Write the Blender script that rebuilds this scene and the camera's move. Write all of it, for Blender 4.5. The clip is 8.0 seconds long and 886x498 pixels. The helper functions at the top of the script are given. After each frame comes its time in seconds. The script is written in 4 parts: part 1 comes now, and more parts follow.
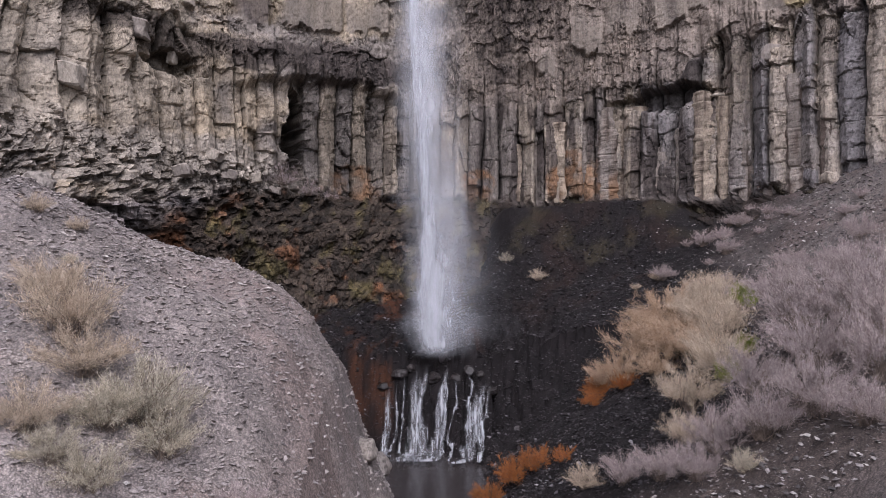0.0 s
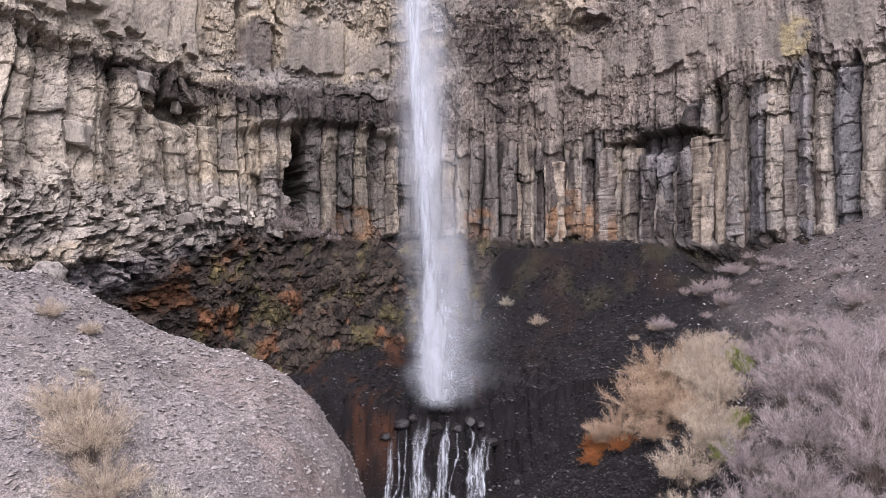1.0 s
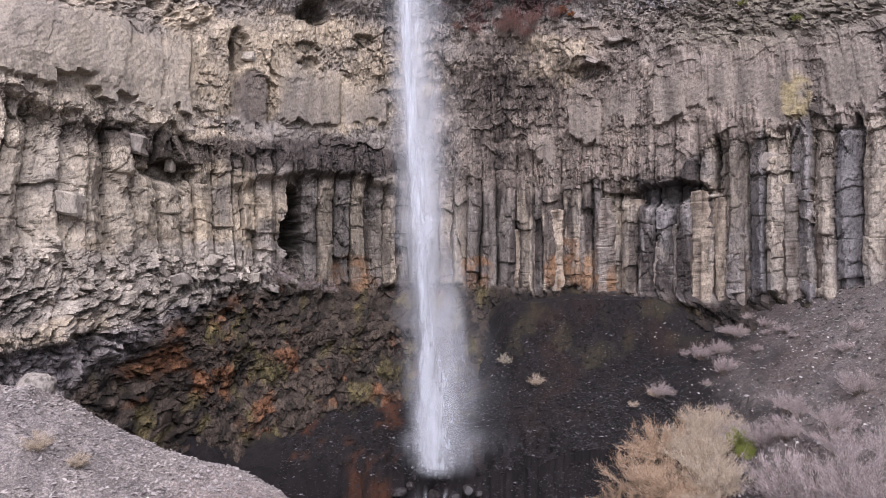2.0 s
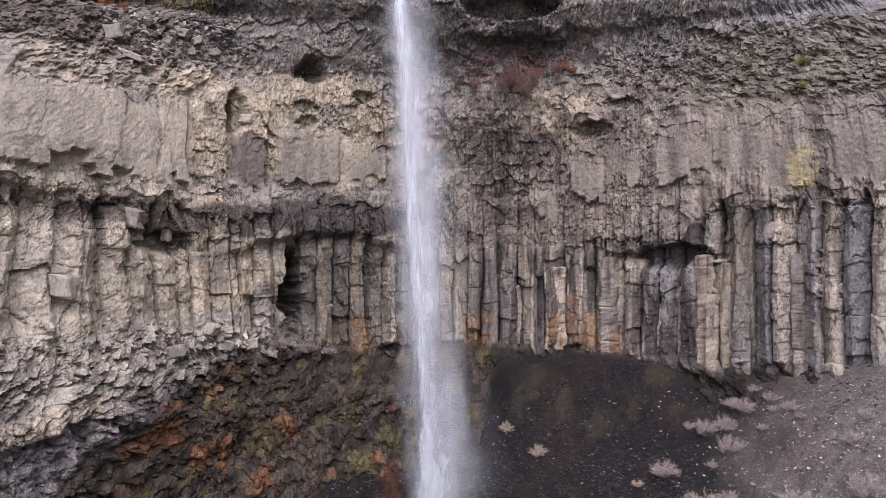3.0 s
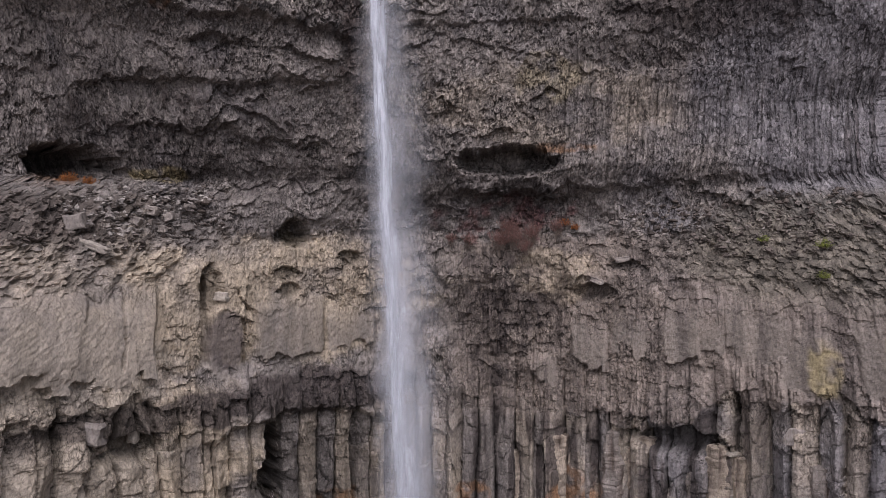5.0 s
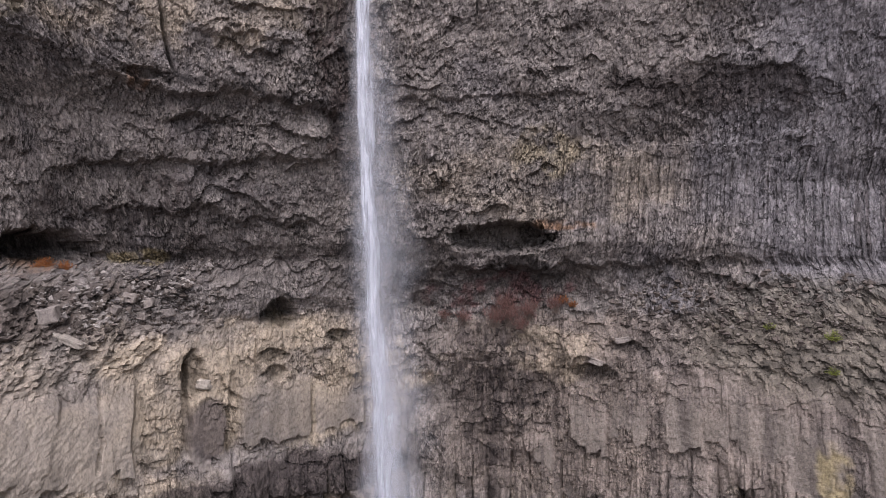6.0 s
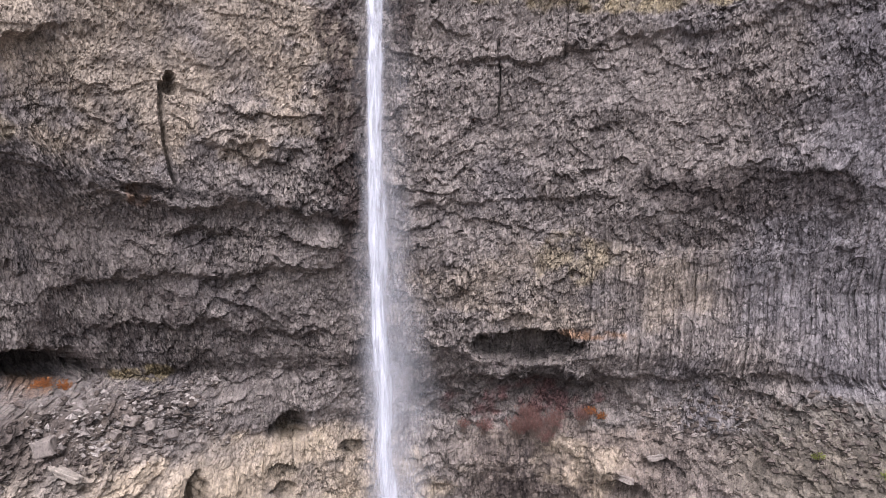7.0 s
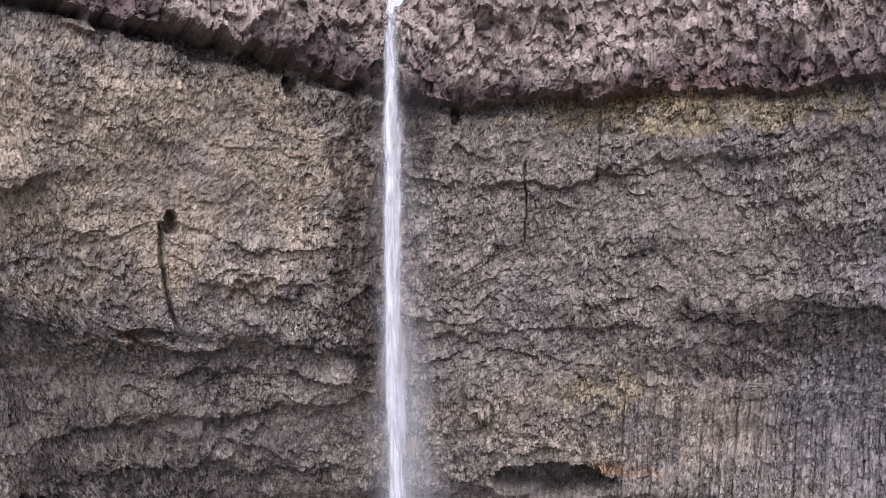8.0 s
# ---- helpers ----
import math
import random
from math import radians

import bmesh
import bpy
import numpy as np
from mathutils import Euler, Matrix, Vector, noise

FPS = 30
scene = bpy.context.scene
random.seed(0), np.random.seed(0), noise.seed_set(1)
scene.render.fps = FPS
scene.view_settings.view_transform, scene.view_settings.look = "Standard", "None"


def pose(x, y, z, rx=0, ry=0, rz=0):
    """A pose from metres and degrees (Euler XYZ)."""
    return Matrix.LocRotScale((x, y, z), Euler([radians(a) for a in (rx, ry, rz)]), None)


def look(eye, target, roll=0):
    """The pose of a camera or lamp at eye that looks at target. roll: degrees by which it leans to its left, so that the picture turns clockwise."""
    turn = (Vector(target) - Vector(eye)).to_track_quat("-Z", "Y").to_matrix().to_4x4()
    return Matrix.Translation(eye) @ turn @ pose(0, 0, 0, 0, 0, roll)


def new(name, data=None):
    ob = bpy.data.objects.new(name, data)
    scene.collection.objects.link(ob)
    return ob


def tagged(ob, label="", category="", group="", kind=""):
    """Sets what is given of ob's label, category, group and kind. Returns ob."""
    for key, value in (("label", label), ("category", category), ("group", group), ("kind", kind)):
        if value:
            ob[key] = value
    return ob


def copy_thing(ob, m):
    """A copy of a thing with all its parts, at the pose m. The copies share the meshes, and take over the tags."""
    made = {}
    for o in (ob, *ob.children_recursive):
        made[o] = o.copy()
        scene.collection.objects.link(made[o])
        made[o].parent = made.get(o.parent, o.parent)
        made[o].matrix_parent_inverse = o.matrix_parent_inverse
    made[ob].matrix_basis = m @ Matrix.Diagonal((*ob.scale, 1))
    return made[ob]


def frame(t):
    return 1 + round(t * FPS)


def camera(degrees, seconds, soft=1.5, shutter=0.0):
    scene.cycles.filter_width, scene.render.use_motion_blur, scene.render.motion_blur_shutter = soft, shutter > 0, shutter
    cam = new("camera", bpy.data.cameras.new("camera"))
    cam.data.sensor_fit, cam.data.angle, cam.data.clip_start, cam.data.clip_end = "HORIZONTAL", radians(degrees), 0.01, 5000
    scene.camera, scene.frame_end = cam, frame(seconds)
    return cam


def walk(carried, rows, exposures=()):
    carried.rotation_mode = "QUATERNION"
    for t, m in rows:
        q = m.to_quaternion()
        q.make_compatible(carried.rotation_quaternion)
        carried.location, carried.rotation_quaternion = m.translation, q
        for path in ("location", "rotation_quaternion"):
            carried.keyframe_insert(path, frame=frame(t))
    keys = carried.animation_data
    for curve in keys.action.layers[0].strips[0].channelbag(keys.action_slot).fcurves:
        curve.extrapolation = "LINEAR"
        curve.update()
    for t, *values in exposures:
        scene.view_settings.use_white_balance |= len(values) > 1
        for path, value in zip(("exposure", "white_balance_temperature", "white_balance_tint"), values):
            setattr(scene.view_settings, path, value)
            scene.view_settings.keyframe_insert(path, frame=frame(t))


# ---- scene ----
cam = camera(63.6, 8.0, soft=0.6)
METRES, EYE, TILT, LEAN, TURN = 36.0, 10.0, 0.0, 0.0, 0.0
ROWS = [
    (0.0, 0.0, 0.0, 0.0, 0.0, 0.0, -0.0),
    (0.5, -0.0019, -0.0098, 0.0392, -0.02, -0.18, 0.06),
    (1.0, -0.0019, -0.0136, 0.0746, -0.02, -0.36, 0.09),
    (1.5, -0.0004, -0.0076, 0.1195, -0.1, -0.51, 0.14),
    (3.0, 0.0004, 0.0155, 0.267, -0.09, -0.84, 0.26),
    (3.5, 0.0001, 0.0333, 0.3314, -0.02, -0.89, 0.28),
    (4.0, 0.0039, 0.0536, 0.3975, 0.06, -0.9, 0.29),
    (4.5, 0.011, 0.0781, 0.4681, 0.07, -0.9, 0.28),
    (6.0, 0.0308, 0.1426, 0.6437, 0.21, -0.77, 0.16),
    (6.5, 0.039, 0.1731, 0.7092, 2.1, -0.58, 0.13),
    (7.0, 0.0413, 0.2076, 0.7869, 2.39, -0.5, 0.07),
    (7.5, 0.0357, 0.2396, 0.8595, 2.75, -0.49, 0.1),
    (8.0, 0.0231, 0.2715, 0.9455, 3.05, -0.41, 0.15),
]
walk(cam, [(t, pose(0, 0, EYE, TILT, LEAN, TURN) @ pose(METRES * x, METRES * y, METRES * z, 90 + pitch, roll, yaw)) for t, x, y, z, yaw, pitch, roll in ROWS],
     [(0.0, 0.55, 5960, 20), (1.0, 1.0, 5960, 20), (1.6, 0.98, 5960, 20), (3.0, 0.83, 5960, 20), (3.6, 0.75, 5960, 20), (4.0, 0.52, 5960, 20), (4.5, 0.20, 6030, 20), (5.8, 0.36, 6030, 20), (6.5, 0.86, 6030, 20), (7.0, 1.01, 6030, 20), (7.5, 1.10, 6030, 20), (8.0, 0.86, 6030, 20)])

# the world: overcast daylight over a basalt amphitheatre
world = bpy.data.worlds.new("overcast_sky")
scene.world = world
world.use_nodes = True
wn, wl = world.node_tree.nodes, world.node_tree.links
sky = wn.new("ShaderNodeTexSky")
sky.sky_type, sky.sun_disc = "NISHITA", False
sky.sun_elevation, sky.sun_rotation = radians(52), radians(200)
sky.dust_density, sky.ozone_density = 4.0, 1.0
soften = wn.new("ShaderNodeHueSaturation")
soften.inputs["Saturation"].default_value = 0.30
wl.new(sky.outputs[0], soften.inputs["Color"])
wl.new(soften.outputs[0], wn["Background"].inputs["Color"])
wn["Background"].inputs["Strength"].default_value = 0.15
sun_data = bpy.data.lights.new("sun", "SUN")
sun_data.energy, sun_data.angle, sun_data.color = 1.4, radians(35), (1.0, 0.96, 0.9)
sun = new("sun", sun_data)
sun.matrix_world = look((30, -25, 110), (0, 40, 20))


# ---- number fields ----
def rnd(i, j, seed):
    """A random number from 0 to 1 for each pair of whole numbers."""
    a = (np.asarray(i).astype(np.int64) * 374761393 + np.asarray(j).astype(np.int64) * 668265263 + seed * 974634777) & 0xFFFFFFFF
    a = ((a ^ (a >> 13)) * 1274126177) & 0xFFFFFFFF
    a = ((a ^ (a >> 16)) * 2246822519) & 0xFFFFFFFF
    return ((a ^ (a >> 15)) & 0xFFFFFF) / 16777216.0


def smooth(a, b, v):
    t = np.clip((v - a) / (b - a), 0, 1)
    return t * t * (3 - 2 * t)


def grain(x, y, seed):
    """Smooth noise from -1 to 1 with features one unit wide."""
    i, j = np.floor(x), np.floor(y)
    u, v = x - i, y - j
    u, v = u * u * u * (u * (6 * u - 15) + 10), v * v * v * (v * (6 * v - 15) + 10)
    a = rnd(i, j, seed) * (1 - u) + rnd(i + 1, j, seed) * u
    b = rnd(i, j + 1, seed) * (1 - u) + rnd(i + 1, j + 1, seed) * u
    return (a * (1 - v) + b * v) * 2 - 1


def fbm(x, y, seed, octaves=4):
    total, amp = 0, 1.0
    for k in range(octaves):
        total = total + amp * grain(x, y, seed + k)
        x, y, amp = x * 2.03 + 7.7, y * 2.03 + 3.1, amp * 0.5
    return total / 1.9


def cells(u, seed, jitter=0.75):
    """Uneven strips along u: the strip's number, the place in it from its middle and the distance to its edge."""
    i = np.floor(u)
    best, second, who, off = np.full(np.shape(u), 9.0), np.full(np.shape(u), 9.0), i * 0, u * 0
    for k in (-1, 0, 1):
        d = u - (i + k + 0.5 + (rnd(i + k, 0, seed) - 0.5) * jitter)
        near = np.abs(d)
        closer = near < best
        second = np.where(closer, best, np.minimum(second, near))
        who, off, best = np.where(closer, i + k, who), np.where(closer, d, off), np.where(closer, near, best)
    return who, off, (second - best) / 2


def blocks(u, v, seed, step=0.35, lean=0.5, cut=0.12):
    """Jointed columns: relief towards the eye of one-wide columns that are broken across, and a random tone for each block."""
    c, du, eu = cells(u, seed)
    r, dv, ev = cells(v + rnd(c, 1, seed) * 7.3, seed + 5)
    h = (rnd(c, r, seed + 1) - 0.5) * step * 0.45 + (rnd(c, 3, seed + 2) - 0.5) * step * 1.5
    h = h + du * (rnd(c, r, seed + 3) - 0.5) * lean * 2 + dv * (rnd(c, r, seed + 4) - 0.5) * lean * 0.6
    h = h - cut * (1 - smooth(0, 0.10, eu)) - cut * 0.35 * (1 - smooth(0, 0.05, ev))
    return h - np.abs(du) * lean * 0.7, rnd(c, r, seed + 9)


def pillars(u, v, seed, step=0.6, cut=0.4):
    """Tall rounded columns one unit wide with few joints across: relief towards the eye, a tone for each drum and how near the gap between two columns lies."""
    c, du, eu = cells(u, seed, 0.95)
    r, dv, ev = cells(v + rnd(c, 1, seed) * 7.3, seed + 5)
    ridge = (rnd(c, 6, seed) - 0.5) * 0.7
    h = (rnd(c, 3, seed + 2) - 0.5) * step + (rnd(c, r, seed + 1) - 0.5) * step * 0.55 - 0.75 * np.abs(du - ridge) + du * (rnd(c, 4, seed) - 0.5) * 0.9 + dv * (rnd(c, r, seed + 4) - 0.7) * 0.3
    gap = (1 - smooth(0, 0.05 + 0.06 * rnd(c, r, seed + 6), eu)) * (0.25 + 0.75 * rnd(c + np.where(du > 0, 1, 0), r * 0, seed + 7))
    return h - cut * gap - 0.05 * (1 - smooth(0, 0.03, ev)), 0.72 * rnd(c, 8, seed + 9) + 0.28 * rnd(c, r, seed + 9), gap


def shards(u, v, seed, step=0.3, lean=0.4, hang=0.3, cut=0.1):
    """Broken rock in uneven cells about one unit wide: relief of tilted faces whose lower ends stand out, the tone of each and how near its joint lies."""
    i, j = np.floor(u), np.floor(v)
    best, second = np.full(np.shape(u), 9.0), np.full(np.shape(u), 9.0)
    ci, cj, du, dv = i, j, u * 0, v * 0
    for a in (-1, 0, 1):
        for b in (-1, 0, 1):
            x = u - (i + a + 0.5 + (rnd(i + a, j + b, seed) - 0.5) * 0.9)
            y = v - (j + b + 0.5 + (rnd(i + a, j + b, seed + 1) - 0.5) * 0.9)
            d = np.maximum(np.abs(x) * 1.1, np.abs(y)) * 0.6 + np.sqrt(x * x + y * y) * 0.4
            closer = d < best
            second = np.where(closer, best, np.minimum(second, d))
            best = np.where(closer, d, best)
            ci, cj = np.where(closer, i + a, ci), np.where(closer, j + b, cj)
            du, dv = np.where(closer, x, du), np.where(closer, y, dv)
    joint = 1 - smooth(0, 0.13, second - best)
    h = (rnd(ci, cj, seed + 2) - 0.5) * step + du * (rnd(ci, cj, seed + 3) - 0.5) * lean * 2 - dv * hang * (1.8 * rnd(ci, cj, seed + 4) - 0.3) - cut * joint
    return h, rnd(ci, cj, seed + 5), joint


def mixed(a, b, f):
    return a + (b - a) * f[..., None]


def smax(a, b, k):
    h = np.clip(0.5 + 0.5 * (a - b) / k, 0, 1)
    return b + (a - b) * h + k * h * (1 - h)


def knots(v, table, column):
    return np.interp(v, [row[0] for row in table], [row[column] for row in table])


# ---- the lie of the land ----
# the cliff's bow in plan, stratum by stratum: height, depth of its middle, the middle's x, bow to the left and to the right
STRATA = [
    (0, 35, 2, .012, .02), (7, 38.5, 2, .012, .03), (8.5, 39.6, 2, .013, .03), (11, 41.4, 2, .022, .036), (12.4, 43.9, 2, .032, .04),
    (13, 44.9, 2, .034, .04), (21, 45.0, 2, .034, .04), (24, 44.9, 2, .0335, .037), (25.8, 44.6, 2, .031, .034), (27, 44.2, 2, .029, .029), (29.3, 44.2, 2, .0245, .022),
    (31, 43.6, 3, .018, .017), (32.2, 43.1, 3, .0105, .012), (33, 42.5, 3, .010, .010), (36, 41.9, 5, .010, .008), (39.4, 41.2, 6, .0105, .012), (42.4, 40.6, 5, .0158, .0118),
    (45, 40.1, 4, .018, .012), (49.5, 39.2, 4, .02, .013), (56, 38.6, 4, .02, .014)]


def bow(x, z):
    """How far away the cliff stands without its relief."""
    c = knots(z, STRATA, 2)
    left, right = np.maximum(c - x, 0), np.maximum(x - c, 0)
    al, ar = knots(z, STRATA, 3), knots(z, STRATA, 4)
    left2 = np.where(left < 22, left ** 2, 484 + (left - 22) * 16)
    right2 = np.where(right < 22, right ** 2, 484 + (right - 22) * 16)
    wing = np.interp(z, [4, 9, 13.5, 15, 17.5, 21, 24, 28, 33], [2.6, 2.0, 1.4, 1.2, 1.1, 0.6, 0.6, 0.3, 0])
    return knots(z, STRATA, 1) - al * left2 - ar * right2 - wing * np.clip(-14.0 + 1.5 * smooth(15, 12, z) - x, 0, 3.6)


def terrain(x, y):
    """The ground's height: a bowl with a pool, open towards the eye, a scree bank to each side and a spur in front of the left one."""
    edge = 33.6 - 0.45 * np.maximum(x, 0) + 0.15 * np.abs(x + 1)
    back = np.where(y > edge, 5.0 + (y - edge) * 0.48 + 0.12 * np.maximum(x, 0), 5.0 - (edge - y) * 2.2)
    right = 0.4 + 0.70 * (x - 1.0)
    left = 0.4 + 0.95 * (-x - 7.0)
    h = smax(smax(right, np.maximum(back, -4), 4.0), left, 3.0)
    crest = np.interp(x, [-40, -11.6, -8, -6, -4.6, -3.6, -2.8, -2.3, -1.4, 0, 3], [18, 11.9, 10.25, 9.35, 8.7, 7.95, 6.8, 5.2, 3.2, -0.5, -5])
    spur = np.where(y < 19.5, crest - 0.05 * np.minimum(19.5 - y, 7) ** 2 - 0.5 * np.maximum(12.5 - y, 0), crest - 0.25 * np.minimum(np.maximum(y - 19.5, 0), 2) ** 2 - np.maximum(y - 21.5, 0) * 1.0)
    h = smax(h, spur, 0.8)
    h = h + np.minimum(0.5 * np.clip(y - 36.5, 0, 6), np.maximum(12.2 - h, 0)) * smooth(1.5, 4, x) * (1 - smooth(11.5, 15, x))
    h = np.where(h > 12, 12 + 8 * np.tanh((h - 12) / 8), h)
    return np.maximum(h, -1.0)


# ---- materials ----
def material(name, rough=0.9, spec=0.2):
    m = bpy.data.materials.new(name)
    m.use_nodes = True
    nodes, links = m.node_tree.nodes, m.node_tree.links
    bsdf = nodes["Principled BSDF"]
    bsdf.inputs["Roughness"].default_value = rough
    bsdf.inputs["Specular IOR Level"].default_value = spec
    return m, nodes, links, bsdf


def put(nodes, kind, **inputs):
    n = nodes.new(kind)
    for key, value in inputs.items():
        n.inputs[key.replace("_", " ")].default_value = value
    return n


def noise_at(nodes, links, scale, detail=5.0, stretch=(1, 1, 1)):
    where = nodes.new("ShaderNodeNewGeometry")
    mapping = put(nodes, "ShaderNodeMapping", Scale=stretch)
    links.new(where.outputs["Position"], mapping.inputs["Vector"])
    n = put(nodes, "ShaderNodeTexNoise", Scale=scale, Detail=detail, Roughness=0.65)
    links.new(mapping.outputs[0], n.inputs["Vector"])
    return n.outputs["Fac"]


def ramp(nodes, links, fac, stops):
    r = nodes.new("ShaderNodeValToRGB")
    while len(r.color_ramp.elements) < len(stops):
        r.color_ramp.elements.new(0.5)
    for e, (at, c) in zip(r.color_ramp.elements, stops):
        e.position, e.color = at, (*c, 1)
    links.new(fac, r.inputs["Fac"])
    return r.outputs["Color"]


def blend(nodes, links, kind, fac, a, b):
    n = nodes.new("ShaderNodeMix")
    n.data_type, n.blend_type = "RGBA", kind
    for socket, value in ((n.inputs["Factor"], fac), (n.inputs[6], a), (n.inputs[7], b)):
        if isinstance(value, (int, float, tuple)):
            socket.default_value = value
        else:
            links.new(value, socket)
    return n.outputs[2]


def relief(nodes, links, bsdf, fac, depth):
    b = put(nodes, "ShaderNodeBump", Strength=1.0, Distance=depth)
    links.new(fac, b.inputs["Height"])
    links.new(b.outputs[0], bsdf.inputs["Normal"])


def stone_material(name, source, rough=0.88, grain_depth=0.05, contrast=0.55, pebbles=0.0, joints=False):
    """Weathered stone: the colour from an attribute, a ramp over the loose pieces or the things, with streaks, grain and pits."""
    m, nodes, links, bsdf = material(name, rough, 0.25)
    if isinstance(source, str):
        colour = put(nodes, "ShaderNodeAttribute")
        colour.attribute_name = source
        colour = colour.outputs["Color"]
    else:
        pick, stops = source
        info = nodes.new("ShaderNodeNewGeometry" if pick == "island" else "ShaderNodeObjectInfo")
        colour = ramp(nodes, links, info.outputs["Random Per Island" if pick == "island" else "Random"], stops)
    fine = noise_at(nodes, links, 11.0, 6.0, (1, 1, 0.5))
    lo, hi = 1 - contrast, 1 + contrast * 0.5
    grainy = ramp(nodes, links, fine, [(0.36, (lo, lo, lo)), (0.5, (1, 1, 1)), (0.64, (hi, hi, hi))])
    colour = blend(nodes, links, "MULTIPLY", 1.0, colour, grainy)
    broad = ramp(nodes, links, noise_at(nodes, links, 0.9, 4.0, (1, 1, 0.5)), [(0.3, (0.78, 0.77, 0.78)), (0.7, (1.15, 1.12, 1.08))])
    colour = blend(nodes, links, "MULTIPLY", 0.8, colour, broad)
    if joints:
        # small broken columns, mostly upright, each standing out a little more or less than the next
        warp = nodes.new("ShaderNodeTexNoise")
        warp.inputs["Scale"].default_value, warp.inputs["Detail"].default_value = 2.6, 4.0
        where = nodes.new("ShaderNodeNewGeometry")
        links.new(where.outputs["Position"], warp.inputs["Vector"])
        height = fine
        broken = put(nodes, "ShaderNodeAttribute")
        broken.attribute_name = "crack"
        for scale, share, depth, stretch in ((3.4, 0.7, 4.0, (1, 1, 0.40)), (8.0, 0.9, 3.4, (1, 1, 0.42))):
            bent = nodes.new("ShaderNodeVectorMath")
            bent.operation = "MULTIPLY_ADD"
            links.new(warp.outputs["Color"], bent.inputs[0])
            bent.inputs[1].default_value = (0.9 / scale * 2, 0.9 / scale * 2, 2.2 / scale * 2)
            links.new(where.outputs["Position"], bent.inputs[2])
            mapping = put(nodes, "ShaderNodeMapping", Scale=stretch)
            links.new(bent.outputs[0], mapping.inputs["Vector"])
            cell = put(nodes, "ShaderNodeTexVoronoi", Scale=scale)
            links.new(mapping.outputs[0], cell.inputs["Vector"])
            level = put(nodes, "ShaderNodeRGBToBW")
            links.new(cell.outputs["Color"], level.inputs["Color"])
            amount = put(nodes, "ShaderNodeMath")
            amount.operation, amount.inputs[1].default_value = "MULTIPLY", share
            links.new(broken.outputs["Fac"], amount.inputs[0])
            colour = blend(nodes, links, "MULTIPLY", amount.outputs[0], colour, ramp(nodes, links, level.outputs[0], [(0.25, (0.74, 0.73, 0.74)), (0.5, (1, 1, 1)), (0.8, (1.10, 1.095, 1.09))]))
            edge = put(nodes, "ShaderNodeTexVoronoi", Scale=scale)
            edge.feature = "DISTANCE_TO_EDGE"
            links.new(mapping.outputs[0], edge.inputs["Vector"])
            line = ramp(nodes, links, edge.outputs["Distance"], [(0.0, (0.09, 0.085, 0.085)), (0.078, (1, 1, 1))])
            here = put(nodes, "ShaderNodeMapRange", From_Min=0.36, From_Max=0.54, To_Max=1.0)
            links.new(noise_at(nodes, links, 0.9 * scale / 3, 3.0, (1, 1, 0.7)), here.inputs["Value"])
            shown = put(nodes, "ShaderNodeMath")
            shown.operation = "MULTIPLY"
            links.new(here.outputs[0], shown.inputs[0])
            links.new(broken.outputs["Fac"], shown.inputs[1])
            colour = blend(nodes, links, "MULTIPLY", shown.outputs[0], colour, line)
            lift = put(nodes, "ShaderNodeMath")
            lift.operation = "MULTIPLY"
            links.new(level.outputs[0], lift.inputs[0])
            links.new(broken.outputs["Fac"], lift.inputs[1])
            add = put(nodes, "ShaderNodeMath")
            add.operation = "MULTIPLY_ADD"
            links.new(lift.outputs[0], add.inputs[0])
            add.inputs[1].default_value = depth
            links.new(height, add.inputs[2])
            height = add.outputs[0]
        fine = height
    if pebbles:
        # gravel too small to lie there as stones
        where = nodes.new("ShaderNodeNewGeometry")
        cell = put(nodes, "ShaderNodeTexVoronoi", Scale=pebbles)
        links.new(where.outputs["Position"], cell.inputs["Vector"])
        grey = put(nodes, "ShaderNodeRGBToBW")
        links.new(cell.outputs["Color"], grey.inputs["Color"])
        colour = blend(nodes, links, "MULTIPLY", 1.0, colour, ramp(nodes, links, grey.outputs[0], [(0.2, (0.72, 0.72, 0.73)), (0.8, (1.3, 1.28, 1.26))]))
        colour = blend(nodes, links, "MULTIPLY", 1.0, colour, ramp(nodes, links, cell.outputs["Distance"], [(0.25, (1.1, 1.1, 1.1)), (0.75, (0.65, 0.65, 0.65))]))
        flip = put(nodes, "ShaderNodeMath")
        flip.operation = "SUBTRACT"
        flip.inputs[0].default_value = 1.0
        links.new(cell.outputs["Distance"], flip.inputs[1])
        fine, grain_depth = flip.outputs[0], 0.02
    links.new(colour, bsdf.inputs["Base Color"])
    relief(nodes, links, bsdf, fine, grain_depth)
    return m


ROCK = stone_material("weathered_basalt", "rock", 0.88, 0.03, 0.32, 0.0, True)
EARTH = stone_material("scree_and_soil", "rock", 0.92, 0.03, 0.35, 30.0)

SCREE = stone_material("grey_scree", ("island", [(0.0, (0.21, 0.19, 0.183)), (0.5, (0.28, 0.25, 0.24)), (0.97, (0.33, 0.295, 0.28)), (1.0, (0.42, 0.40, 0.38))]), 0.9, 0.02)
TALUS = stone_material("talus_gravel", ("island", [(0.0, (0.055, 0.05, 0.05)), (0.5, (0.15, 0.136, 0.134)), (0.9, (0.26, 0.24, 0.235)), (1.0, (0.45, 0.43, 0.41))]), 0.9, 0.02)
CHIPS = stone_material("dark_chips", ("island", [(0.0, (0.010, 0.009, 0.010)), (0.7, (0.030, 0.026, 0.028)), (0.93, (0.085, 0.078, 0.082)), (1.0, (0.34, 0.32, 0.32))]), 0.75, 0.02)
